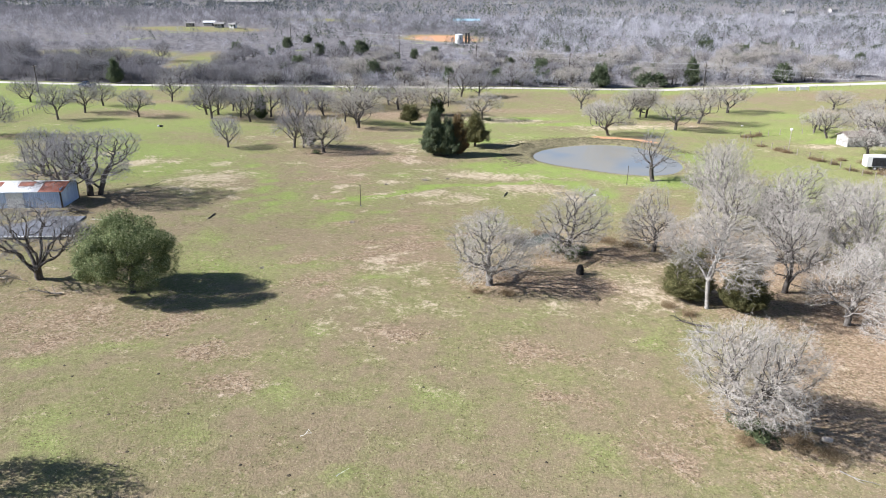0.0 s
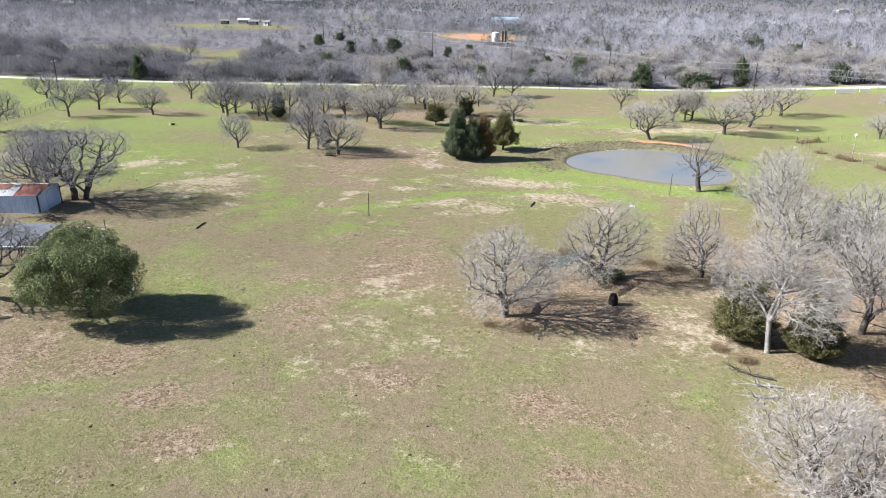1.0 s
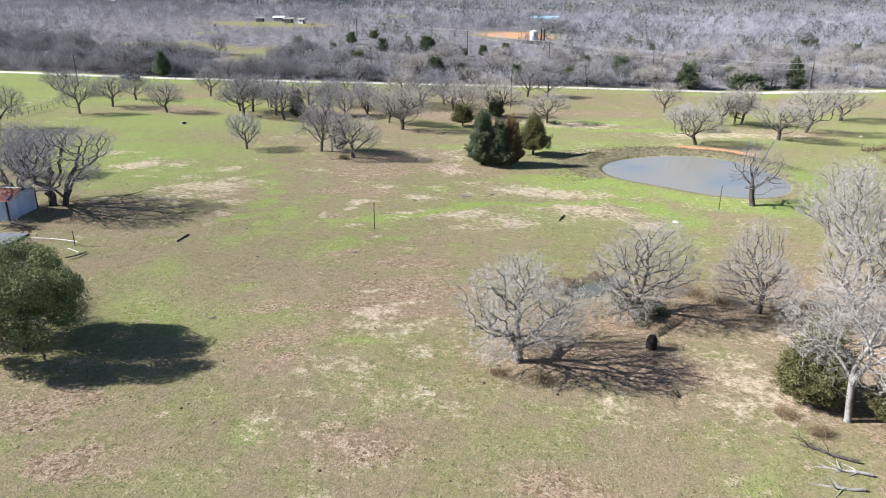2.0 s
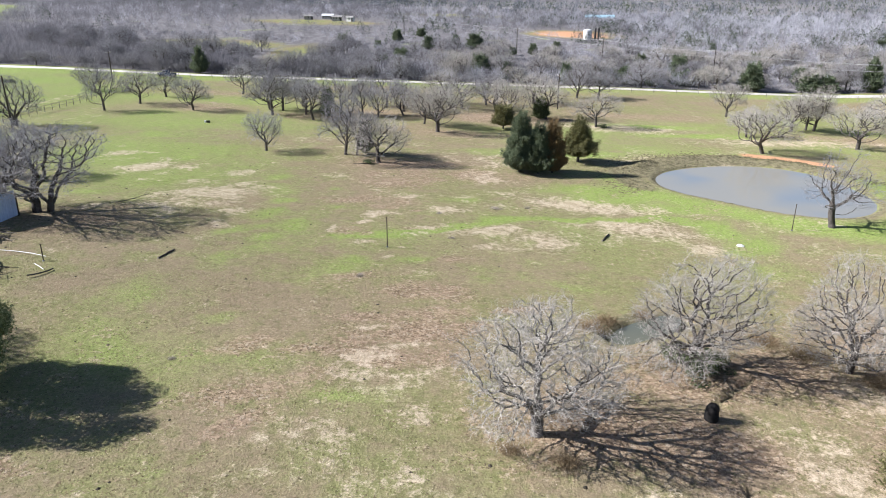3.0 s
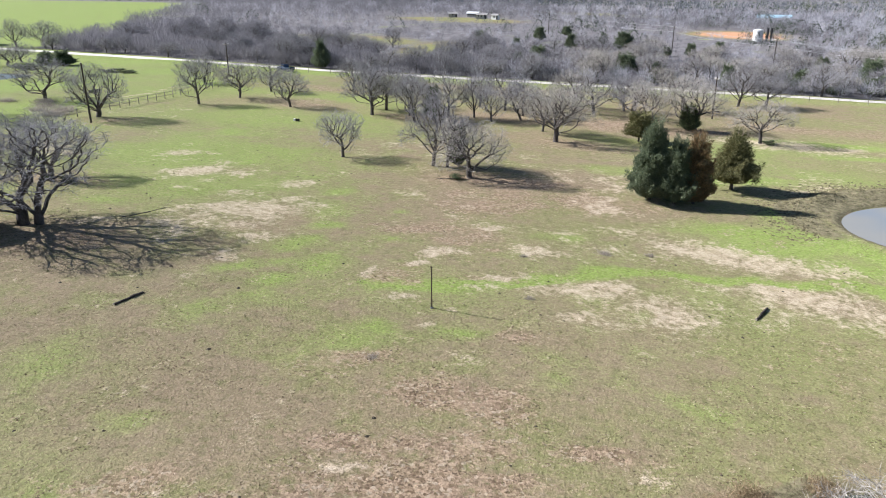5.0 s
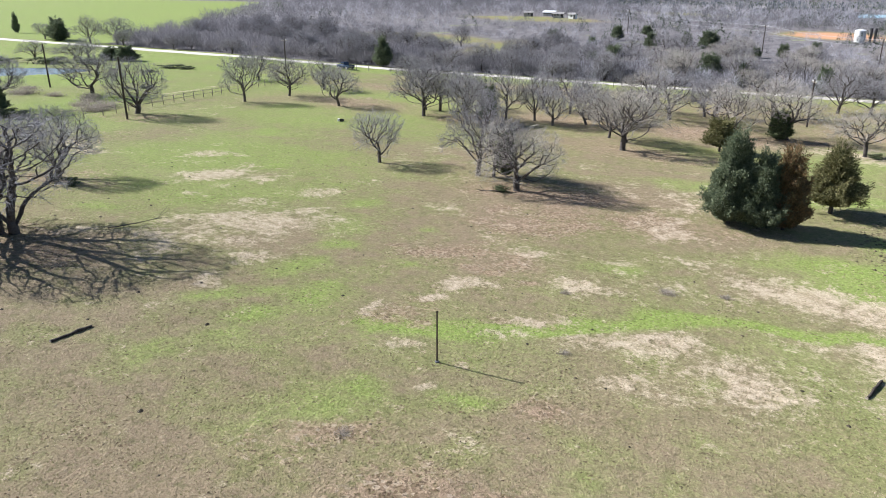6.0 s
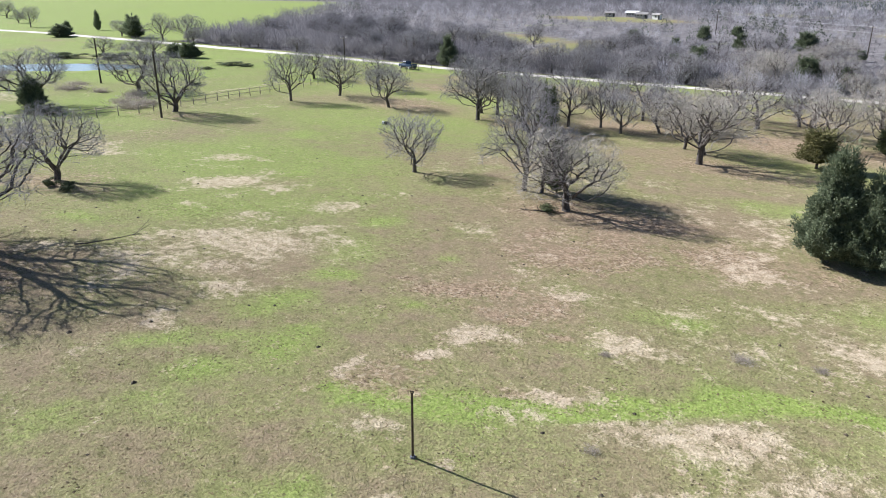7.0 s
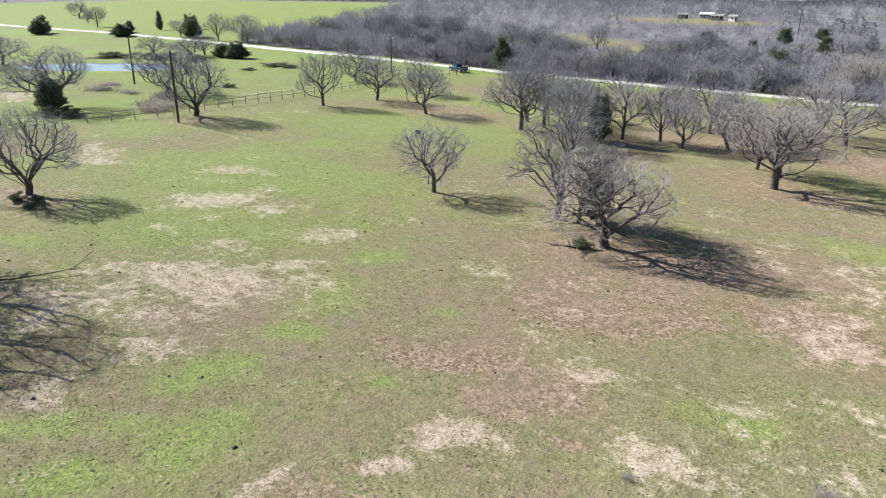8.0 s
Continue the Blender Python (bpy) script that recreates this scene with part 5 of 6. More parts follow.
def woods(name, label, count, x_range, y_range, h_range, strokes, thick, seed, evergreen=False, low=1.0, wide=False):
    rng = np.random.RandomState(seed)
    x, y = rng.uniform(*x_range, count * 4), rng.uniform(*y_range, count * 4)
    yr = np.interp(x, [p[0] for p in ROAD], [p[1] for p in ROAD])
    keep = (y > yr + 5) & (open_ground(x, y) < 0.35) & (wide | (np.abs(x + 20) < 0.95 * y + 120))
    patch = wave(x, y, 45 if not evergreen else 26, 11 + seed % 3)
    keep &= rng.uniform(0, 1, len(x)) < (0.45 + 0.9 * patch if not evergreen else smooth(0.45, 0.8, patch) + 0.12)
    if evergreen and y_range[1] < 700:
        keep &= rng.uniform(0, 1, len(x)) < 0.08 + 0.92 * smooth(-110, 10, x)
    x, y = x[keep][:count], y[keep][:count]
    n = len(x)
    # low brush fills the middle of the flat, taller timber stands along the road and on the right
    brush = blot(x, y, (-90, 380, 150, 75, 0), (-30, 330, 60, 40, 0))
    h = rng.uniform(*h_range, n) * (1 - 0.55 * np.clip(brush * 1.2, 0, 1) * low)
    w = h * rng.uniform(0.85, 1.3, n)
    # Random tone, darker brush and hedge; leftward darkening puts shaded tree sides into the colour.
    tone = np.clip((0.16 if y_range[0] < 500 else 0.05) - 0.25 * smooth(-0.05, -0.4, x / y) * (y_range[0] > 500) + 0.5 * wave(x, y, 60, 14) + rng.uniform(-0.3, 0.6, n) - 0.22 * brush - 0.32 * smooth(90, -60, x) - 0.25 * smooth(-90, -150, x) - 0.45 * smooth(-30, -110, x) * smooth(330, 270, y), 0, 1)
    z = ground_z(x, y)
    base = np.stack([x, y, z], axis=1)
    k = strokes
    a, e = rng.uniform(0, 6.28, (n, k)), np.arcsin(rng.uniform(0.0, 1.0, (n, k)))
    rho = rng.uniform(0.35, 1.0, (n, k)) ** 0.6
    lump = 1 + 0.25 * np.sin(3 * a + x[:, None]) * np.cos(2 * e + y[:, None])
    skin = np.stack([np.cos(a) * np.cos(e) * w[:, None] * 0.5 * rho * lump, np.sin(a) * np.cos(e) * w[:, None] * 0.5 * rho * lump, h[:, None] * (0.34 + 0.66 * np.sin(e) * rho)], axis=2)
    d = rng.normal(size=(n, k, 3))
    d /= np.linalg.norm(d, axis=2, keepdims=True)
    # sprays sweep up and out from the limbs; a few long strokes are the stems
    stem = rng.uniform(size=(n, k, 1)) < 0.06
    back = np.stack([skin[..., 0] * 0.5, skin[..., 1] * 0.5, skin[..., 2] * 0.55], axis=2) + d * h[:, None, None] * 0.05
    reach = rng.uniform(0.35, 0.9, (n, k, 1))
    foot = np.stack([skin[..., 0] * 0.2, skin[..., 1] * 0.2, np.zeros((n, k))], axis=2)
    start = np.where(stem, foot, skin + (back - skin) * reach)
    end = skin + d * h[:, None, None] * 0.06
    if evergreen:
        d[..., 2] *= 0.6
        w = w * 1.25
        tt = rng.uniform(0.02, 1, (n, k)) ** 1.35
        rr = w[:, None] * 0.50 * (1 - tt) ** 0.42 * rng.uniform(0.3, 1.0, (n, k)) ** 0.5
        start = np.stack([np.cos(a) * rr, np.sin(a) * rr, h[:, None] * tt], axis=2)
        go = np.stack([np.cos(a), np.sin(a), rng.uniform(-0.5, 0.35, (n, k))], axis=2) + 0.35 * d
        end = start + go * (h[:, None, None] * rng.uniform(0.04, 0.08, (n, k, 1)))
    v, f = slivers((start + base[:, None]).reshape(-1, 3), (end + base[:, None]).reshape(-1, 3), np.repeat(h * thick, k), rng)
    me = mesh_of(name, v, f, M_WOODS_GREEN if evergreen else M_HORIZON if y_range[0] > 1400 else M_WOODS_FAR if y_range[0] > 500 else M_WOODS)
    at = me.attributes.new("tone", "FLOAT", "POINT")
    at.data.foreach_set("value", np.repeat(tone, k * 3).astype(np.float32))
    return tagged(new(name, me), label, "trees", kind="stuff")


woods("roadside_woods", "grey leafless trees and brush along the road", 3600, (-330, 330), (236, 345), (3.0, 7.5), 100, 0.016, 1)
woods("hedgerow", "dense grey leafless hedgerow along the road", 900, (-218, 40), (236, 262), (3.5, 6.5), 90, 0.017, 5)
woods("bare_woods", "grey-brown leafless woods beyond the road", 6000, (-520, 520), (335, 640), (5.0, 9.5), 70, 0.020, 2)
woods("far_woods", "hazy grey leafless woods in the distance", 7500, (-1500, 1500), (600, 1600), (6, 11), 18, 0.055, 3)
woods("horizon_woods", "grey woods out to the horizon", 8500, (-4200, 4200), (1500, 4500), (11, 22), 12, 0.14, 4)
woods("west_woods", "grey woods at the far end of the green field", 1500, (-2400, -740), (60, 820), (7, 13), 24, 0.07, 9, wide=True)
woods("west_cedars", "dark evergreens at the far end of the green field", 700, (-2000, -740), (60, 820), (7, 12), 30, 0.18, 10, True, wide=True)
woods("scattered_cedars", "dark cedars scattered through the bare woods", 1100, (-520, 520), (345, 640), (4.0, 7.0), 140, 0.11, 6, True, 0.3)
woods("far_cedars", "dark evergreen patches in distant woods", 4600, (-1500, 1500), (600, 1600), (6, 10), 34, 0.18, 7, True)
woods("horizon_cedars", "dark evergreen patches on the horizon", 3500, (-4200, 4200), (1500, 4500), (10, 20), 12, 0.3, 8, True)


# ---- the tin shed and yard ----
def ribbed(x0, x1, z0, z1, pitch=0.25, depth=0.035):
    """A ribbed sheet standing on the x axis."""
    n = int((x1 - x0) / (pitch / 2)) + 1
    x = np.linspace(x0, x1, n)
    off = np.where(np.arange(n) % 2 == 0, depth, -depth)
    v, f = [], []
    for i in range(n):
        for z in (z0, z1):
            v += [(x[i], off[i], z), (x[i], off[i] + 0.02, z)]
    for i in range(n - 1):
        a, b = i * 4, (i + 1) * 4
        f += [(a, b, b + 2, a + 2), (a + 1, a + 3, b + 3, b + 1), (a + 2, b + 2, b + 3, a + 3), (a, a + 1, b + 1, b)]
    return mesh_of("sheet", v, np.array(f))


def build_shed():
    L, D, H, R = 15.0, 5.0, 2.4, 3.15
    ob = thing("tin_shed", -49.9, 90.3, gz(-50, 92) - 0.1, 3.0, "long low tin shed with white walls and partly rusted roof", "shed")
    part("front_wall", ribbed(-L, 0, 0.1, H), ob, M_TIN)
    part("back_wall", ribbed(-L, 0, 0.1, H), ob, M_TIN, at=pose(0, D, 0))
    part("side_wall", ribbed(0, D, 0.1, H + 0.35), ob, M_TIN, at=pose(0, 0, 0, 0, 0, 90))
    part("side_wall", ribbed(0, D, 0.1, H + 0.35), ob, M_TIN, at=pose(-L, 0, 0, 0, 0, 90))
    part("door", block(-7.0, -0.12, 0.1, -4.8, -0.06, 2.2, bevel=0.02), ob, M_WHITE, "white sheet-metal door")
    part("sill_beam", block(-L, -0.08, -0.1, 0, 0.1, 0.12), ob, M_DARK_WOOD)
    part("corner_post", block(-0.10, -0.10, 0, 0.06, 0.06, H), ob, M_DARK_WOOD)
    part("corner_post", block(-0.10, D - 0.06, 0, 0.06, D + 0.10, H), ob, M_DARK_WOOD)
    rng = np.random.RandomState(3)
    slope = math.degrees(math.atan2(R - H, D / 2))
    run = math.hypot(R - H, D / 2) + 0.22
    sheets = 15
    for side in (0, 1):
        for i in range(sheets):
            x0 = 0.3 - (i + 1) * (L + 0.6) / sheets
            for row in (0, 1):
                rust = (side == 0 and (i < 3 or (row == 1 and i in (4, 5, 8, 12)))) or (side == 1 and rng.rand() < 0.5)
                ln = run / 2 + 0.06
                sheet = ribbed(x0, x0 + (L + 0.6) / sheets + 0.03, 0, ln, 0.2, 0.018)
                at = pose(0, -0.2 if side == 0 else D + 0.2, H - 0.05, 0, 0, 0) @ pose(0, 0, 0, (slope - 90) if side == 0 else (90 - slope), 0, 0) @ pose(0, 0, row * (run / 2 - 0.03), 0, 0, 0)
                part("roof_sheet", sheet, ob, M_RUST if rust else M_TIN_ROOF, "rusted red roof sheet" if rust else "bare white tin roof sheet", at @ pose(0, 0.012 * row, 0))
    part("ridge_cap", block(-L - 0.3, D / 2 - 0.18, R - 0.02, 0.3, D / 2 + 0.18, R + 0.05, bevel=0.02), ob, M_TIN_ROOF)


build_shed()

slab = thing("concrete_slab", -47.6, 82.6, gz(-47.6, 82.6) + 0.05, 3.0, "grey concrete slab with a white pipe along its edge", "slab")
part("slab", block(-6.0, -4.2, -0.5, 2.6, 4.0, 0.10, bevel=0.03), slab, M_CONCRETE)
part("edge_pipe", mesh_of("edge_pipe", *rods([[-6, -4.3, 0.16]], [[4.6, -4.1, 0.12]], [0.07], [0.07], 8), None, True), slab, M_WHITE, "white pipe lying along the edge")


def brush_pile(x, y, size, seed, label, material=None, count=110):
    rng = np.random.RandomState(seed)
    ob = thing("brush_pile", x, y, label=label, category="brush pile")
    p = rng.normal(size=(count, 3)) * np.array([size * 0.42, size * 0.28, 0.12])
    p[:, 2] = np.abs(p[:, 2]) + 0.12 + 0.35 * np.exp(-(p[:, 0] ** 2 + p[:, 1] ** 2) / size ** 2 * 6)
    d = rng.normal(size=(count, 3)) * np.array([1, 0.7, 0.16])
    d /= np.linalg.norm(d, axis=1, keepdims=True)
    d *= rng.uniform(0.4, 1.5, (count, 1))
    v, f = rods(p - d, p + d, rng.uniform(0.025, 0.06, count), rng.uniform(0.008, 0.02, count), 4)
    part("stick_heap", mesh_of("stick_heap", v, f), ob, material or M_BARK)


brush_pile(-43.0, 80.6, 3.4, 11, "pile of dark cut branches beside the slab")
brush_pile(-45.6, 67.0, 2.6, 12, "grey fallen dead limbs under an oak", M_POST, 50)
brush_pile(-47.5, 88.6, 2.4, 13, "dark scrap branches along the shed wall", None, 60)


def dead_limb(x, y, turn, length, seed, label, material=None, r0=0.11, forks=9):
    """A fallen forked limb lying on the ground."""
    rng = np.random.RandomState(seed)
    ob = thing("fallen_limb", x, y, gz(x, y) + 0.12, turn, label, "fallen branch")
    p, r = limb(rng, np.zeros(3), np.array([1.0, 0, 0.05]), length, r0, r0 * 0.3, 6, 0.10 if forks > 3 else 0.22, 0.0)
    segs = [(p, r)]
    for i in range(forks):
        j = rng.randint(1, 6)
        q, s = limb(rng, p[j], off_way(rng, p[j + 1] - p[j], 25, 60), length * rng.uniform(0.2, 0.5), r[j] * 0.6, 0.012, 4, 0.2, 0.02)
        segs.append((q, s))
    for q, s in segs:
        q[:, 2] = np.clip(q[:, 2], -0.05, 0.9)
    v, f = rods(np.concatenate([q[:-1] for q, s in segs]), np.concatenate([q[1:] for q, s in segs]), np.concatenate([s[:-1] for q, s in segs]), np.concatenate([s[1:] for q, s in segs]), 5)
    part("limb", mesh_of("limb", v, f, None, True), ob, material or M_WHITE_BARK)


dead_limb(25.0, 58.6, 170, 4.6, 1, "bleached fallen limb with broken branches in the grass")
dead_limb(24.0, 57.2, 185, 3.6, 2, "bleached fallen limb with broken branches in the grass")
dead_limb(24.8, 59.8, 160, 3.2, 3, "dark fallen limb under the thicket", M_BARK)
dead_limb(25.6, 38.6, -50, 2.6, 4, "thin pale stick lying in the grass", None, 0.04, 1)
dead_limb(-9.6, 41.1, -22, 1.9, 5, "thin pale stick lying in the grass", M_TIN_ROOF, 0.02, 1)
dead_limb(-6.6, 36.9, 55, 1.3, 15, "thin pale curved stick lying in the grass", M_TIN_ROOF, 0.02, 0)
dead_limb(-37.0, 64.0, 200, 3.0, 6, "grey fallen limb beside a dark oak", M_POST)
dead_limb(38.5, 66.5, 10, 4.2, 7, "dark fallen trunk in the thicket leaf litter", M_BARK)
dead_limb(41.0, 70.5, 190, 4.6, 8, "dark fallen trunk in the thicket leaf litter", M_BARK)
dead_limb(-44.0, 102.6, 62, 4.4, 10, "long thin dark fallen branch in the grass", M_BARK, 0.06, 4)
dead_limb(-24.0, 135.0, 210, 2.4, 9, "dark fallen branch under a clump of oaks", M_BARK)


def log(x0, y0, x1, y1, r, label, seed):
    ob = thing("log", x0, y0, gz(x0, y0) + r * 0.7, label=label, category="log")
    rng = np.random.RandomState(seed)
    n = 7
    t = np.linspace(0, 1, n)[:, None]
    end = np.array([x1 - x0, y1 - y0, gz(x1, y1) - gz(x0, y0)])
    p = t * end + rng.normal(size=(n, 3)) * 0.02
    rr = r * rng.uniform(0.85, 1.1, n)
    v, f = rods(p[:-1], p[1:], rr[:-1], rr[1:], 9)
    part("trunk_length", mesh_of("trunk_length", v, f, None, True), ob, M_DARK_WOOD)
    cap = bmesh.new()
    bmesh.ops.create_cone(cap, cap_ends=True, segments=9, radius1=r, radius2=r * 0.92, depth=0.06)
    way = Vector(end).to_track_quat("Z", "Y").to_matrix().to_4x4()
    part("sawn_end", cap, ob, M_POST, at=way)


log(-30.4, 88.4, -30.2, 90.8, 0.09, "dark log lying alone in the grass", 1)
log(9.5, 108.5, 10.3, 111.2, 0.09, "dark log lying on bare sandy ground", 2)


def post(x, y, h, r, label, lean=(0, 0)):
    ob = thing("pipe_post", x, y, label=label, category="post")
    v, f = rods([[0, 0, -0.2], [lean[0], lean[1], h - 0.06]], [[lean[0], lean[1], h - 0.06], [lean[0], lean[1], h]], [r, r * 1.5], [r * 0.9, r * 1.5], 8)
    part("pipe", mesh_of("pipe", v, f, None, True), ob, M_STEEL)
    bm = bmesh.new()
    bmesh.ops.create_cone(bm, cap_ends=True, segments=8, radius1=r * 3, radius2=r * 2, depth=0.16)
    part("footing", bm, ob, M_CONCRETE)


post(-11.8, 98.75, 3.1, 0.055, "thin dark steel post standing in the pasture")
post(31.2, 118.1, 3.2, 0.05, "thin grey post standing by the stock pond", (0.06, 0))
post(-39.1, 84.8, 1.5, 0.05, "short rusty post leaning by a pipe", (-0.1, 0.1))


def ground_pipe(x, y, turn, radius, sweep, r, material, label):
    ob = thing("pipe_piece", x, y, gz(x, y) + r + 0.03, turn, label, "pipe")
    n = 9
    a = np.linspace(-sweep / 2, sweep / 2, n)
    p = np.stack([radius * np.sin(a), radius * np.cos(a) - radius, np.linspace(0, 0.15, n)], axis=1)
    v, f = rods(p[:-1], p[1:], np.full(n - 1, r), np.full(n - 1, r), 7)
    part("pipe", mesh_of("pipe", v, f, None, True), ob, material)


ground_pipe(-37.2, 82.2, 250, 2.6, 0.9, 0.06, M_DARK, "curved black plastic pipe lying in the grass")
ground_pipe(-41.6, 82.6, 300, 3.4, 1.2, 0.06, M_DARK, "curved black plastic pipe lying in the grass")
ground_pipe(-42.2, 85.8, -8, 16.0, 0.42, 0.03, M_WHITE, "long white pipe lying in the grass")
ground_pipe(-38.4, 83.4, -35, 20.0, 0.12, 0.03, M_WHITE, "white pipe lying in the grass")


def stump():
    ob = thing("charred_stump", 15.0, 72.8, gz(14.4, 72.8) - 0.25, 20, "round black charred stump at the gully edge", "stump")
    rng = np.random.RandomState(4)
    n, rows = 16, 8
    v = []
    for j in range(rows):
        t = j / (rows - 1)
        for i in range(n):
            a = i * 2 * math.pi / n
            rr = 0.42 * math.sqrt(max(1 - (t * 0.93) ** 4, 0.02)) * (1 + 0.08 * math.sin(3 * a + 1) + rng.normal() * 0.02)
            v.append((rr * math.cos(a), rr * math.sin(a), 1.30 * t))
    v.append((0, 0, 1.33))
    f = [(j * n + i, j * n + (i + 1) % n, (j + 1) * n + (i + 1) % n, (j + 1) * n + i) for j in range(rows - 1) for i in range(n)]
    cap = [((rows - 1) * n + i, (rows - 1) * n + (i + 1) % n, rows * n) for i in range(n)]
    part("stump", mesh_of("stump", v, [np.array(f), np.array(cap)], None, True), ob, M_CHAR)


stump()


def rock(x, y, size, seed, label, material=None):
    rng = np.random.RandomState(seed)
    ob = thing("rock", x, y, label=label, category="rock")
    bm = bmesh.new()
    bmesh.ops.create_icosphere(bm, subdivisions=2, radius=0.5)
    for vert in bm.verts:
        vert.co *= rng.uniform(0.85, 1.15)
        vert.co = Vector((vert.co.x * size, vert.co.y * size * 0.7, max(vert.co.z * size * 0.55, -0.1)))
    part("stone", bm, ob, material or M_ROCK)


rock(24.2, 110.9, 0.85, 1, "white slab of rock in the grass", M_WHITE)
rock(26.6, 42.2, 0.9, 2, "grey rock at the foot of an oak")
rock(41.5, 128.0, 0.9, 3, "dark stone at the pond's edge", M_DARK_WOOD)
rock(42.6, 140.6, 1.5, 4, "white boat-shaped rock on the pond bank", M_WHITE)
rock(76.5, 183.0, 0.8, 5, "white stone in the grass", M_WHITE)


# ---- rail fence, poles and wires ----
def build_rail_fence():
    ob = thing("rail_fence", -95.0, 140.0, 0.0, label="weathered wooden post-and-rail fence across the pasture", category="fence")
    ln = ((-88, 106), (-96.3, 128.5), (-94.4, 140.5), (-97.0, 154.4), (-100.1, 175.7), (-102.4, 188.0), (-105, 214), (-106.5, 228))
    pts = []
    for a, b in zip(ln, ln[1:]):
        n = max(1, round(math.hypot(b[0] - a[0], b[1] - a[1]) / 2.7))
        pts += [(a[0] + (b[0] - a[0]) * i / n, a[1] + (b[1] - a[1]) * i / n) for i in range(n)]
    post_mesh = mesh_of("post", *rods([[0, 0, -0.3]], [[0, 0, 1.45]], [0.075], [0.065], 7), None, True)
    bm = bmesh.new()
    bm.from_mesh(post_mesh)
    bmesh.ops.holes_fill(bm, edges=bm.edges)
    bm.to_mesh(post_mesh)
    bm.free()
    for x, y in pts:
        part("post", post_mesh, ob, M_POST, at=pose(x + 95.0, y - 140.0, gz(x, y), (x * 7) % 3 - 1.5, (y * 5) % 3 - 1.5, 0))
    for (x, y), (u, w) in zip(pts, pts[1:]):
        for h in (0.65, 1.25):
            a, b = np.array([x + 95, y - 140, gz(x, y) + h]), np.array([u + 95, w - 140, gz(u, w) + h])
            part("rail", mesh_of("rail", *rods([a], [b], [0.035], [0.035], 5)), ob, M_POST)


build_rail_fence()


def wire_fence(name, ln, gap, h, label):
    """Posts with strands of wire between them."""
    x0, y0 = ln[0]
    ob = thing(name, x0, y0, 0.0, label=label, category="fence")
    pts = []
    for a, b in zip(ln, ln[1:]):
        n = max(1, round(math.hypot(b[0] - a[0], b[1] - a[1]) / gap))
        pts += [(a[0] + (b[0] - a[0]) * i / n, a[1] + (b[1] - a[1]) * i / n) for i in range(n)]
    pts.append(ln[-1])
    post_mesh = mesh_of("post", *rods([[0, 0, -0.3]], [[0, 0, h]], [0.09], [0.075], 6), None, True)
    for x, y in pts:
        part("post", post_mesh, ob, M_POST, at=pose(x - x0, y - y0, gz(x, y), (x * 7) % 5 - 2.5, (y * 5) % 5 - 2.5, 0))
    p = np.array([[x - x0, y - y0, gz(x, y)] for x, y in pts])
    for k in (0.35, 0.65, 0.92):
        q = p + np.array([0, 0, h * k])
        part("wire", mesh_of("wire", *rods(q[:-1], q[1:], np.full(len(q) - 1, 0.012), np.full(len(q) - 1, 0.012), 3)), ob, M_STEEL)


wire_fence("yard_fence", ((69.5, 166.2), (68.6, 158), (70.5, 151.9), (73.1, 145.7), (75.2, 139.5), (75.8, 130.5), (78.5, 122.5), (84, 116)), 3.2, 1.3, "sagging wire fence on old wooden posts round the farmyard")
wire_fence("yard_fence", ((69.5, 166.2), (77.4, 169.4), (84.1, 172.2), (92, 172)), 3.0, 1.3, "sagging wire fence on old wooden posts round the farmyard")
wire_fence("road_fence", tuple((x, float(np.interp(x, [p[0] for p in ROAD], [p[1] for p in ROAD])) - 6.5) for x in range(-104, 171, 25)), 6.0, 1.2, "roadside wire fence on thin posts")
for i, (x, y) in enumerate(((70.2, 165.6), (72.0, 166.8), (74.5, 168.2), (69.6, 155), (71.2, 150.4), (72.0, 148), (74.4, 142), (75.0, 140), (76.2, 137), (77.0, 131.8), (78.6, 129.5), (81.0, 129.0), (80, 141), (83, 138), (86, 141))):
    bush(x, y, 1.0 + 0.3 * (i % 3), 2.2 + 0.4 * (i % 2), 3 + i % 2, M_DRY, "dry grey brush along the yard fence", 900, 0.09)


def power_pole(x, y, h, label, arm=True, turn=0.0, lean=0.0):
    ob = thing("utility_pole", x, y, gz(x, y), turn, label, "utility pole")
    v, f = rods([[0, 0, -0.3], [lean * 0.5, 0, h / 2]], [[lean * 0.5, 0, h / 2], [lean, 0, h]], [0.17, 0.15], [0.15, 0.12], 9)
    part("pole", mesh_of("pole", v, f, None, True), ob, M_DARK_WOOD)
    if arm:
        part("crossarm", block(lean - 0.06, -1.2, h - 0.5, lean + 0.06, 1.2, h - 0.36, bevel=0.01), ob, M_POST)
        for k in (-1.1, 0.55, 1.1):
            part("insulator", mesh_of("insulator", *rods([[lean, k, h - 0.36], [lean, k, h - 0.24]], [[lean, k, h - 0.24], [lean, k, h - 0.12]], [0.05, 0.09], [0.05, 0.03], 7), None, True), ob, M_WHITE, "white porcelain insulator")
    else:
        part("cap", block(lean - 0.1, -0.1, h - 0.02, lean + 0.1, 0.1, h + 0.04, bevel=0.01), ob, M_STEEL)
    return ob


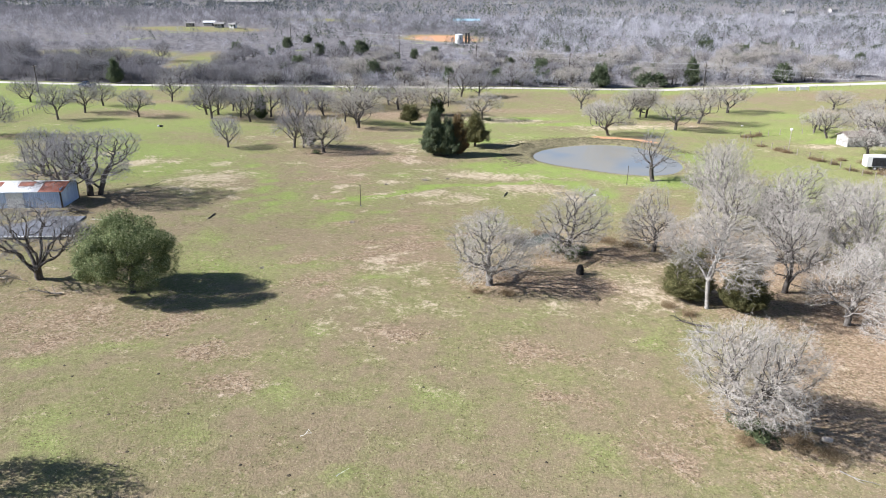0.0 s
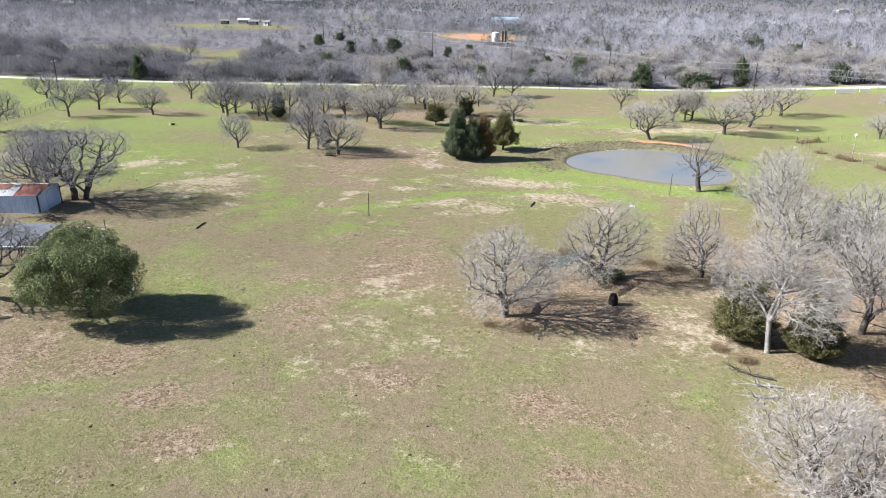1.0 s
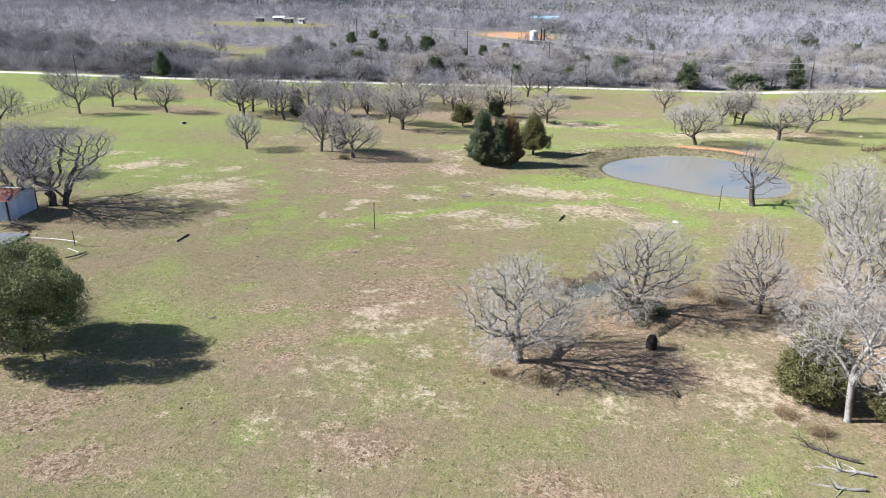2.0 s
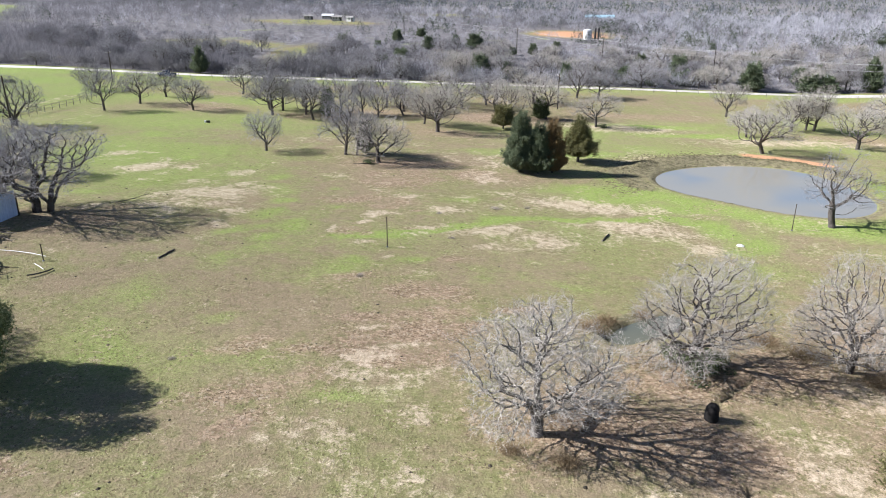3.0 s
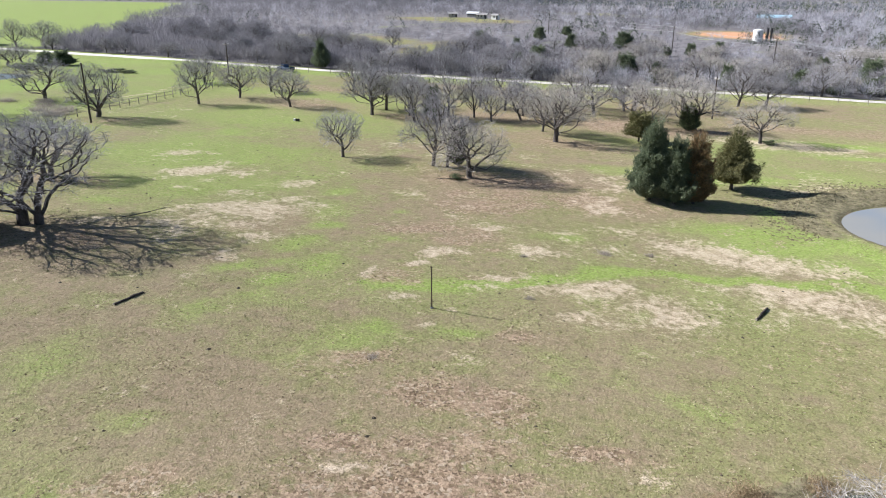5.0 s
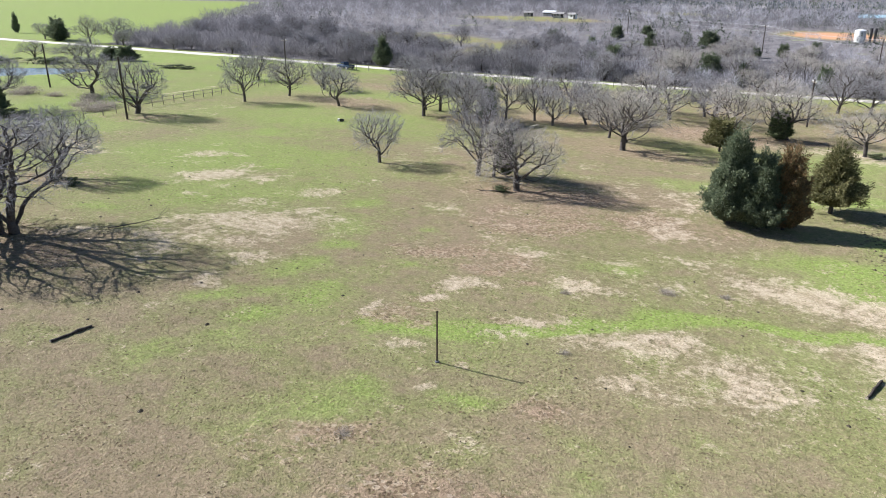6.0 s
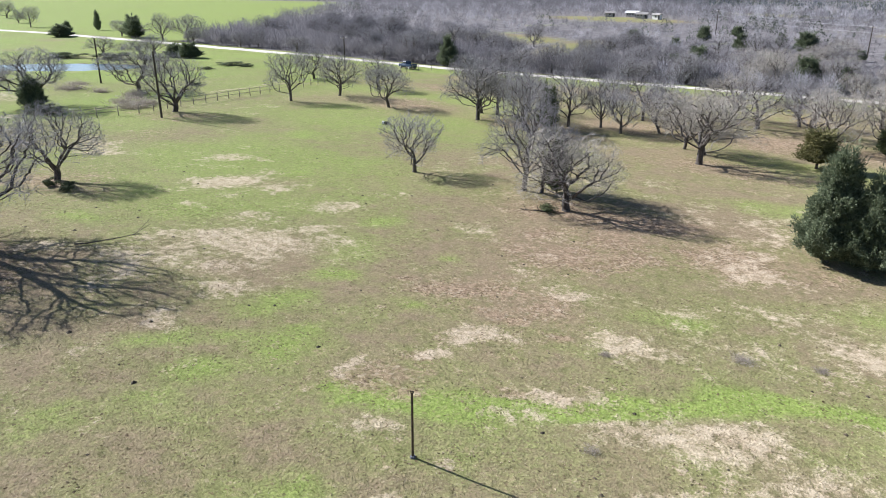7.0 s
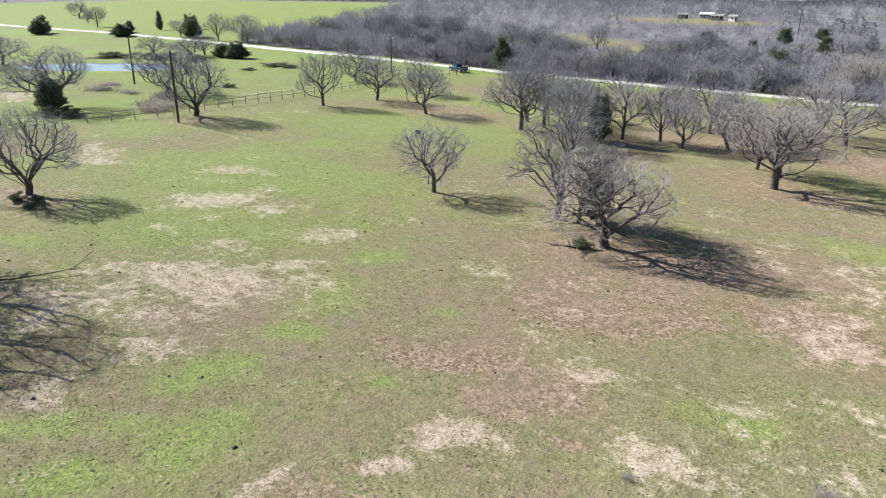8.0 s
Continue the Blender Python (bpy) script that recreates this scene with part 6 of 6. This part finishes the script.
power_pole(-88.8, 140.4, 9.2, "tall dark wooden utility pole by the rail fence", False, lean=-0.15)
power_pole(-130.0, 155.8, 8.2, "tall dark wooden utility pole past the rail fence", False, lean=-0.1)
power_pole(120.7, 198.2, 8.2, "leaning dark wooden utility pole by the farmyard", False, lean=0.9)
LINE = ((-80, 392), (-20.3, 344.1), (14.0, 312.0), (49.0, 285.0), (92.0, 257.0), (152.0, 216.0), (215.0, 170.0))
for x, y in LINE:
    power_pole(x, y, 9.6, "wooden utility pole with a crossarm carrying wires", True, 52)
power_pole(-116.7, 209.8, 8.0, "roadside utility pole with a white marker", True, 0)
power_pole(1.5, 205.0, 8.0, "slim utility pole among bare oaks", True, 20)


def strung(name, ends, r, sag, label):
    ob = thing(name, ends[0][0], ends[0][1], 0.0, label=label, category="wire")
    ob.matrix_basis = Matrix.Identity(4)
    p = []
    for a, b in zip(ends, ends[1:]):
        a, b = np.array(a), np.array(b)
        for i in range(10):
            t = i / 10
            q = a * (1 - t) + b * t
            q[2] -= 4 * sag * t * (1 - t)
            p.append(q)
    p.append(np.array(ends[-1]))
    p = np.array(p)
    part("strand", mesh_of("strand", *rods(p[:-1], p[1:], np.full(len(p) - 1, r), np.full(len(p) - 1, r), 4)), ob, M_WIRE)


for dx, dz, r in ((-0.75, 9.45, 0.020), (0.75, 9.45, 0.020), (0.0, 7.6, 0.028)):
    strung("power_wire", [(x + dx * 0.75, y + dx * 0.65, gz(x, y) + dz) for x, y in LINE], r, 0.9, "sagging power wire between utility poles")


# ---- vehicles and buildings ----
def wheel(parent, x, y, r=0.38):
    w = part("wheel", block(-0.01, -0.01, -0.01, 0.01, 0.01, 0.01), parent, M_RUBBER, at=pose(x, y, r, 90, 0, 0))
    for name, rad, deep, mat in (("tyre", r, 0.25, M_RUBBER), ("rim", r * 0.6, 0.27, M_WIRE)):
        bm = bmesh.new()
        bmesh.ops.create_cone(bm, cap_ends=True, segments=18, radius1=rad, radius2=rad, depth=deep)
        part(name, bm, w, mat)


def pickup(x, y, turn):
    ob = thing("pickup_truck", x, y, gz(x, y) + 0.03, turn, "dark blue pickup truck parked beside the gravel road", "truck")
    part("chassis", block(-2.75, -0.85, 0.38, 2.75, 0.85, 0.62, bevel=0.05), ob, M_DARK)
    part("body", block(-0.55, -0.95, 0.55, 2.8, 0.95, 1.15, bevel=0.10), ob, M_BLUE_CAR)
    bed = bmesh.new()
    for b in ((-2.8, -0.95, 0.55, -0.62, -0.87, 1.22), (-2.8, 0.87, 0.55, -0.62, 0.95, 1.22), (-2.8, -0.87, 0.55, -2.72, 0.87, 1.22), (-2.72, -0.87, 0.6, -0.62, 0.87, 0.66)):
        box(bed, *b)
    part("bed", bed, ob, M_BLUE_CAR)
    cab = block(-0.6, -0.86, 1.12, 1.35, 0.86, 1.85)
    for vert in cab.verts:
        if vert.co.z > 1.5:
            vert.co.x = 0.85 if vert.co.x > 0 else -0.4
            vert.co.y *= 0.86
    bmesh.ops.bevel(cab, geom=cab.edges[:], offset=0.06, segments=2, affect="EDGES")
    part("cab", cab, ob, M_BLUE_CAR)
    part("windscreen", block(-0.02, -0.72, -0.28, 0.02, 0.72, 0.28, bevel=0.01), ob, M_GLASS, at=pose(1.12, 0, 1.50, 0, -34, 0))
    for s in (-1, 1):
        part("side_window", block(-0.35, -0.015, 1.25, 0.95, 0.015, 1.68, bevel=0.01), ob, M_GLASS, at=pose(0, s * 0.81, 0))
        part("headlight", block(2.78, s * 0.7 - 0.16, 0.82, 2.83, s * 0.7 + 0.16, 1.0, bevel=0.01), ob, M_WHITE)
        for wx in (-1.85, 1.85):
            wheel(ob, wx, s * 0.86)
    part("bumper", block(2.76, -0.92, 0.45, 2.92, 0.92, 0.65, bevel=0.03), ob, M_WIRE)


pickup(-110.6, 226.4, 162)


def house(x, y, turn, l, d, h, rise, wall, roof, label, name="house", windows=3, door=True):
    """A small building with a gabled roof."""
    ob = thing(name, x, y, gz(x, y) - 0.1, turn, label, "building")
    bm = block(-l / 2, -d / 2, 0, l / 2, d / 2, h)
    for s in (-1, 1):
        v = [bm.verts.new(c) for c in ((s * l / 2, -d / 2, h), (s * l / 2, d / 2, h), (s * l / 2, 0, h + rise))]
        bm.faces.new(v)
    part("wall_shell", bm, ob, wall)
    a = math.degrees(math.atan2(rise, d / 2))
    run = math.hypot(rise, d / 2) + 0.35
    for s in (-1, 1):
        part("roof_slope", block(-l / 2 - 0.4, -run, -0.06, l / 2 + 0.4, 0.0, 0.08), ob, roof, at=pose(0, 0, h + rise + 0.06, a if s < 0 else a, 0, 0 if s < 0 else 180))
    for i in range(windows):
        wx = -l / 2 + l * (i + 0.7) / (windows + 0.4)
        win = part("window", block(wx - 0.55, -d / 2 - 0.05, 1.0, wx + 0.55, -d / 2 + 0.02, 2.1), ob, M_WHITE)
        part("pane", block(wx - 0.45, -d / 2 - 0.07, 1.1, wx + 0.45, -d / 2 - 0.045, 2.0), win, M_GLASS)
    if door:
        part("door", block(l * 0.32, -d / 2 - 0.06, 0.1, l * 0.32 + 0.95, -d / 2 + 0.02, 2.15), ob, M_DARK)
    return ob


house(91.4, 157.5, 10, 6.5, 3.6, 2.4, 0.8, M_WEATHERED, M_OLD_ROOF, "small weathered white outbuilding behind bare trees", "outbuilding", 2)
house(101.0, 160.0, 15, 11.0, 6.0, 2.6, 1.2, M_WEATHERED, M_OLD_ROOF, "low farmhouse behind bare trees", "farmhouse", 3)
house(-150, 482, 0, 7, 4, 2.3, 0.9, M_WEATHERED, M_TIN_ROOF, "far white farmhouse in a green clearing", "farmhouse", 4)
house(-141, 472, 12, 6, 4, 2.2, 0.9, M_WEATHERED, M_SHINGLE, "far farmhouse with a grey roof", "farmhouse", 3)
house(-132, 470, -8, 4, 3, 2.4, 0.8, M_WHITE, M_SHINGLE, "far small white outbuilding by farmhouses", "outbuilding", 1)
house(-160, 474, 20, 5, 3, 2.2, 0.7, M_SHINGLE, M_SHINGLE, "far small grey outbuilding by farmhouses", "outbuilding", 1)
house(18, 580, 0, 20, 9, 3.2, 1.6, M_WHITE, M_BLUE_ROOF, "long far building with a bright blue roof", "barn", 6)
house(-240, 940, 0, 60, 14, 4, 2, M_WEATHERED, M_SHINGLE, "long pale far barn", "barn", 0, False)
house(-60, 700, 5, 9, 6, 3, 1.5, M_WEATHERED, M_SHINGLE, "far white house among woods", "farmhouse", 3)
for x, y, s in ((330, 720, 9), (380, 735, 8), (90, 1050, 11), (-420, 760, 12), (-350, 900, 12)):
    house(x, y, (x * 7) % 30, s, s * 0.6, 3, 1.6, M_WEATHERED, M_SHINGLE, "pale far house among woods", "farmhouse", 2)


def box_trailer(x, y, turn):
    ob = thing("box_trailer", x, y, gz(x, y), turn, "white box trailer with an open dark side in the farmyard", "trailer")
    part("body", block(-2.1, -1.0, 0.6, 2.1, 1.0, 2.7, bevel=0.08), ob, M_WHITE)
    # A dark sheet on the solid body stands for shade inside an opening.
    part("side_opening", block(-1.1, -1.04, 0.8, 1.9, -0.99, 2.4), ob, M_DARK, "dark sheet standing for the shade inside the open side")
    part("drawbar", block(2.1, -0.12, 0.5, 3.3, 0.12, 0.66, bevel=0.02), ob, M_STEEL)
    for wx in (-0.5, 0.6):
        for s in (-1, 1):
            wheel(ob, wx, s * 1.0, 0.36)


box_trailer(82.2, 133.4, -8)
brush_pile(84.0, 131.4, 2.2, 21, "dark scrap heap beside the trailer", M_DARK_WOOD, 60)

lamp = thing("yard_light", 72.6, 148.6, label="yard light on a tall grey post", category="lamp post")
part("post", mesh_of("post", *rods([[0, 0, -0.2]], [[0, 0, 4.6]], [0.09], [0.07], 8), None, True), lamp, M_POST)
bm = bmesh.new()
bmesh.ops.create_uvsphere(bm, u_segments=12, v_segments=8, radius=0.30)
part("globe", bm, lamp, M_WHITE, "white lamp globe", pose(0, 0, 4.8))


def tank(x, y):
    ob = thing("storage_tank", x, y, label="white steel storage tank on a bare red pad", category="tank")
    bm = bmesh.new()
    bmesh.ops.create_cone(bm, cap_ends=True, segments=28, radius1=2.1, radius2=2.1, depth=4.8)
    part("shell", bm, ob, M_WHITE, at=pose(0, 0, 2.3))
    bm = bmesh.new()
    bmesh.ops.create_cone(bm, cap_ends=True, segments=28, radius1=2.2, radius2=0.3, depth=0.5)
    part("roof", bm, ob, M_TIN_ROOF, at=pose(0, 0, 4.94))
    for k in (3.8, 5.4):
        part("stack", mesh_of("stack", *rods([[k, -1, 0]], [[k, -1, 5.6]], [0.5], [0.5], 10), None, True), ob, M_DARK, "tall dark vessel beside the tank")
    part("walkway", block(2.0, -1.3, 4.2, 5.8, -0.3, 4.3), ob, M_STEEL)


tank(9.0, 416.0)
salt = thing("salt_lick", -62.9, 159.6, label="small black and white feed tub in the grass", category="feed tub")
part("tub", mesh_of("tub", *rods([[0, 0, 0]], [[0, 0, 0.35]], [0.32], [0.4], 14), None, True), salt, M_DARK)
part("block", block(-0.75, -0.2, 0.0, -0.42, 0.2, 0.4, bevel=0.05), salt, M_WHITE)
for x, y, l in ((120.5, 255, 6.0), (127, 256, 3.0)):
    ob = thing("gate_sign", x, y, label="white roadside gate panel", category="gate")
    part("panel", block(-l / 2, -0.1, 0.2, l / 2, 0.1, 1.4, bevel=0.03), ob, M_WHITE)
    part("post", block(l / 2, -0.12, 0, l / 2 + 0.2, 0.12, 1.7), ob, M_WHITE)


# ---- grass tufts and fallen leaves on the pasture ----
def scatter(name, label, count, x_range, y_range, seed, material, tall, wide, flat=False):
    """Small single blades or leaves strewn over the ground, thicker in patches."""
    rng = np.random.RandomState(seed)
    x, y = rng.uniform(*x_range, count * 3), rng.uniform(*y_range, count * 3)
    r, a = pond_r(x, y)
    keep = (rng.uniform(0, 1, len(x)) < 0.15 + smooth(0.35, 0.7, wave(x, y, 6, 30 + seed) * 0.6 + wave(x, y, 1.5, 31 + seed) * 0.4)) & (r > 15.5) & (near_line(x, y, POOL_LINE) > 2.4) & (np.abs(x - 1) < 0.75 * y + 6) & (rng.uniform(0, 1, len(x)) < smooth(y_range[1], 95, y) * smooth(x_range[0], -48, x))
    x, y = x[keep][:count], y[keep][:count]
    n = len(x)
    z = ground_z(x, y)
    p = np.stack([x, y, z], axis=1)
    d = rng.normal(size=(n, 3)) * (0.9 if not flat else 1.0)
    d[:, 2] = np.abs(d[:, 2]) * 0.2 + 1.0 if not flat else rng.uniform(0.02, 0.22, n)
    d /= np.linalg.norm(d, axis=1, keepdims=True)
    v, f = slivers(p - np.array([0, 0, 0.02]), p + d * (tall * rng.uniform(0.5, 1.4, n))[:, None], wide * rng.uniform(0.6, 1.4, n), rng)
    return tagged(new(name, mesh_of(name, v, f, material)), label, "grass", kind="stuff")


M_STRAW = leafy("straw_blades", (0.17, 0.18, 0.065), (0.31, 0.28, 0.15), (0.54, 0.48, 0.35), glow=0.3)
M_LEAF = leafy("fallen_oak_leaves", (0.10, 0.068, 0.047), (0.25, 0.175, 0.12), (0.52, 0.43, 0.33), glow=0.1)
scatter("grass_tufts", "short winter grass blades, green and straw", 170000, (-80, 60), (30, 165), 1, M_STRAW, 0.09, 0.045)
scatter("fallen_leaves", "brown oak leaves strewn over the grass", 150000, (-80, 60), (30, 175), 2, M_LEAF, 0.10, 0.085, True)


def mud_clods():
    """Lumps of trampled mud round the pond."""
    rng = np.random.RandomState(9)
    n = 3200
    a = rng.uniform(0.2, 3.6, n)
    r = 18.6 + rng.normal(size=n) * 1.7
    x, y = POND[0] + np.cos(a) * r, POND[1] + np.sin(a) * r
    z = ground_z(x, y)
    s = rng.uniform(0.08, 0.26, n)
    base = np.array([[1, 0, 0], [0, 1, 0], [-1, 0, 0], [0, -1, 0], [0.1, 0.1, 0.45]])
    v = base[None] * s[:, None, None] * rng.uniform(0.7, 1.3, (n, 5, 1)) + np.stack([x, y, z - 0.02], axis=1)[:, None]
    f = np.array([[0, 1, 4], [1, 2, 4], [2, 3, 4], [3, 0, 4]])
    f = (np.arange(n)[:, None, None] * 5 + f[None]).reshape(-1, 3)
    tagged(new("mud_clods", mesh_of("mud_clods", v.reshape(-1, 3), f, M_CLOD)), "trampled mud clods round the stock pond", "mud", kind="stuff")


M_CLOD = leafy("mud_clod", (0.08, 0.07, 0.04), (0.15, 0.13, 0.075), (0.20, 0.19, 0.09), glow=0.0)
mud_clods()


def dark_clods():
    """Scattered small dark lumps on the pasture."""
    rng = np.random.RandomState(19)
    n = 420
    x, y = rng.uniform(-62, 34, n), rng.uniform(34, 150, n)
    keep = pond_r(x, y)[0] > 22
    x, y = x[keep], y[keep]
    n = len(x)
    s = rng.uniform(0.05, 0.17, n)
    base = np.array([[1, 0, 0], [0.4, 0.9, 0], [-0.7, 0.7, 0], [-0.8, -0.6, 0], [0.5, -0.9, 0], [0.05, 0.1, 0.55]])
    v = base[None] * s[:, None, None] * rng.uniform(0.7, 1.3, (n, 6, 1)) + np.stack([x, y, ground_z(x, y) - 0.01], axis=1)[:, None]
    f = np.array([[i, (i + 1) % 5, 5] for i in range(5)])
    f = (np.arange(n)[:, None, None] * 6 + f[None]).reshape(-1, 3)
    tagged(new("dirt_clods", mesh_of("dirt_clods", v.reshape(-1, 3), f, M_DIRT)), "small dark clods and dung on the pasture", "clods", kind="stuff")


M_DIRT = leafy("dark_clod", (0.035, 0.03, 0.022), (0.07, 0.058, 0.042), (0.13, 0.105, 0.075), glow=0.0)
dark_clods()
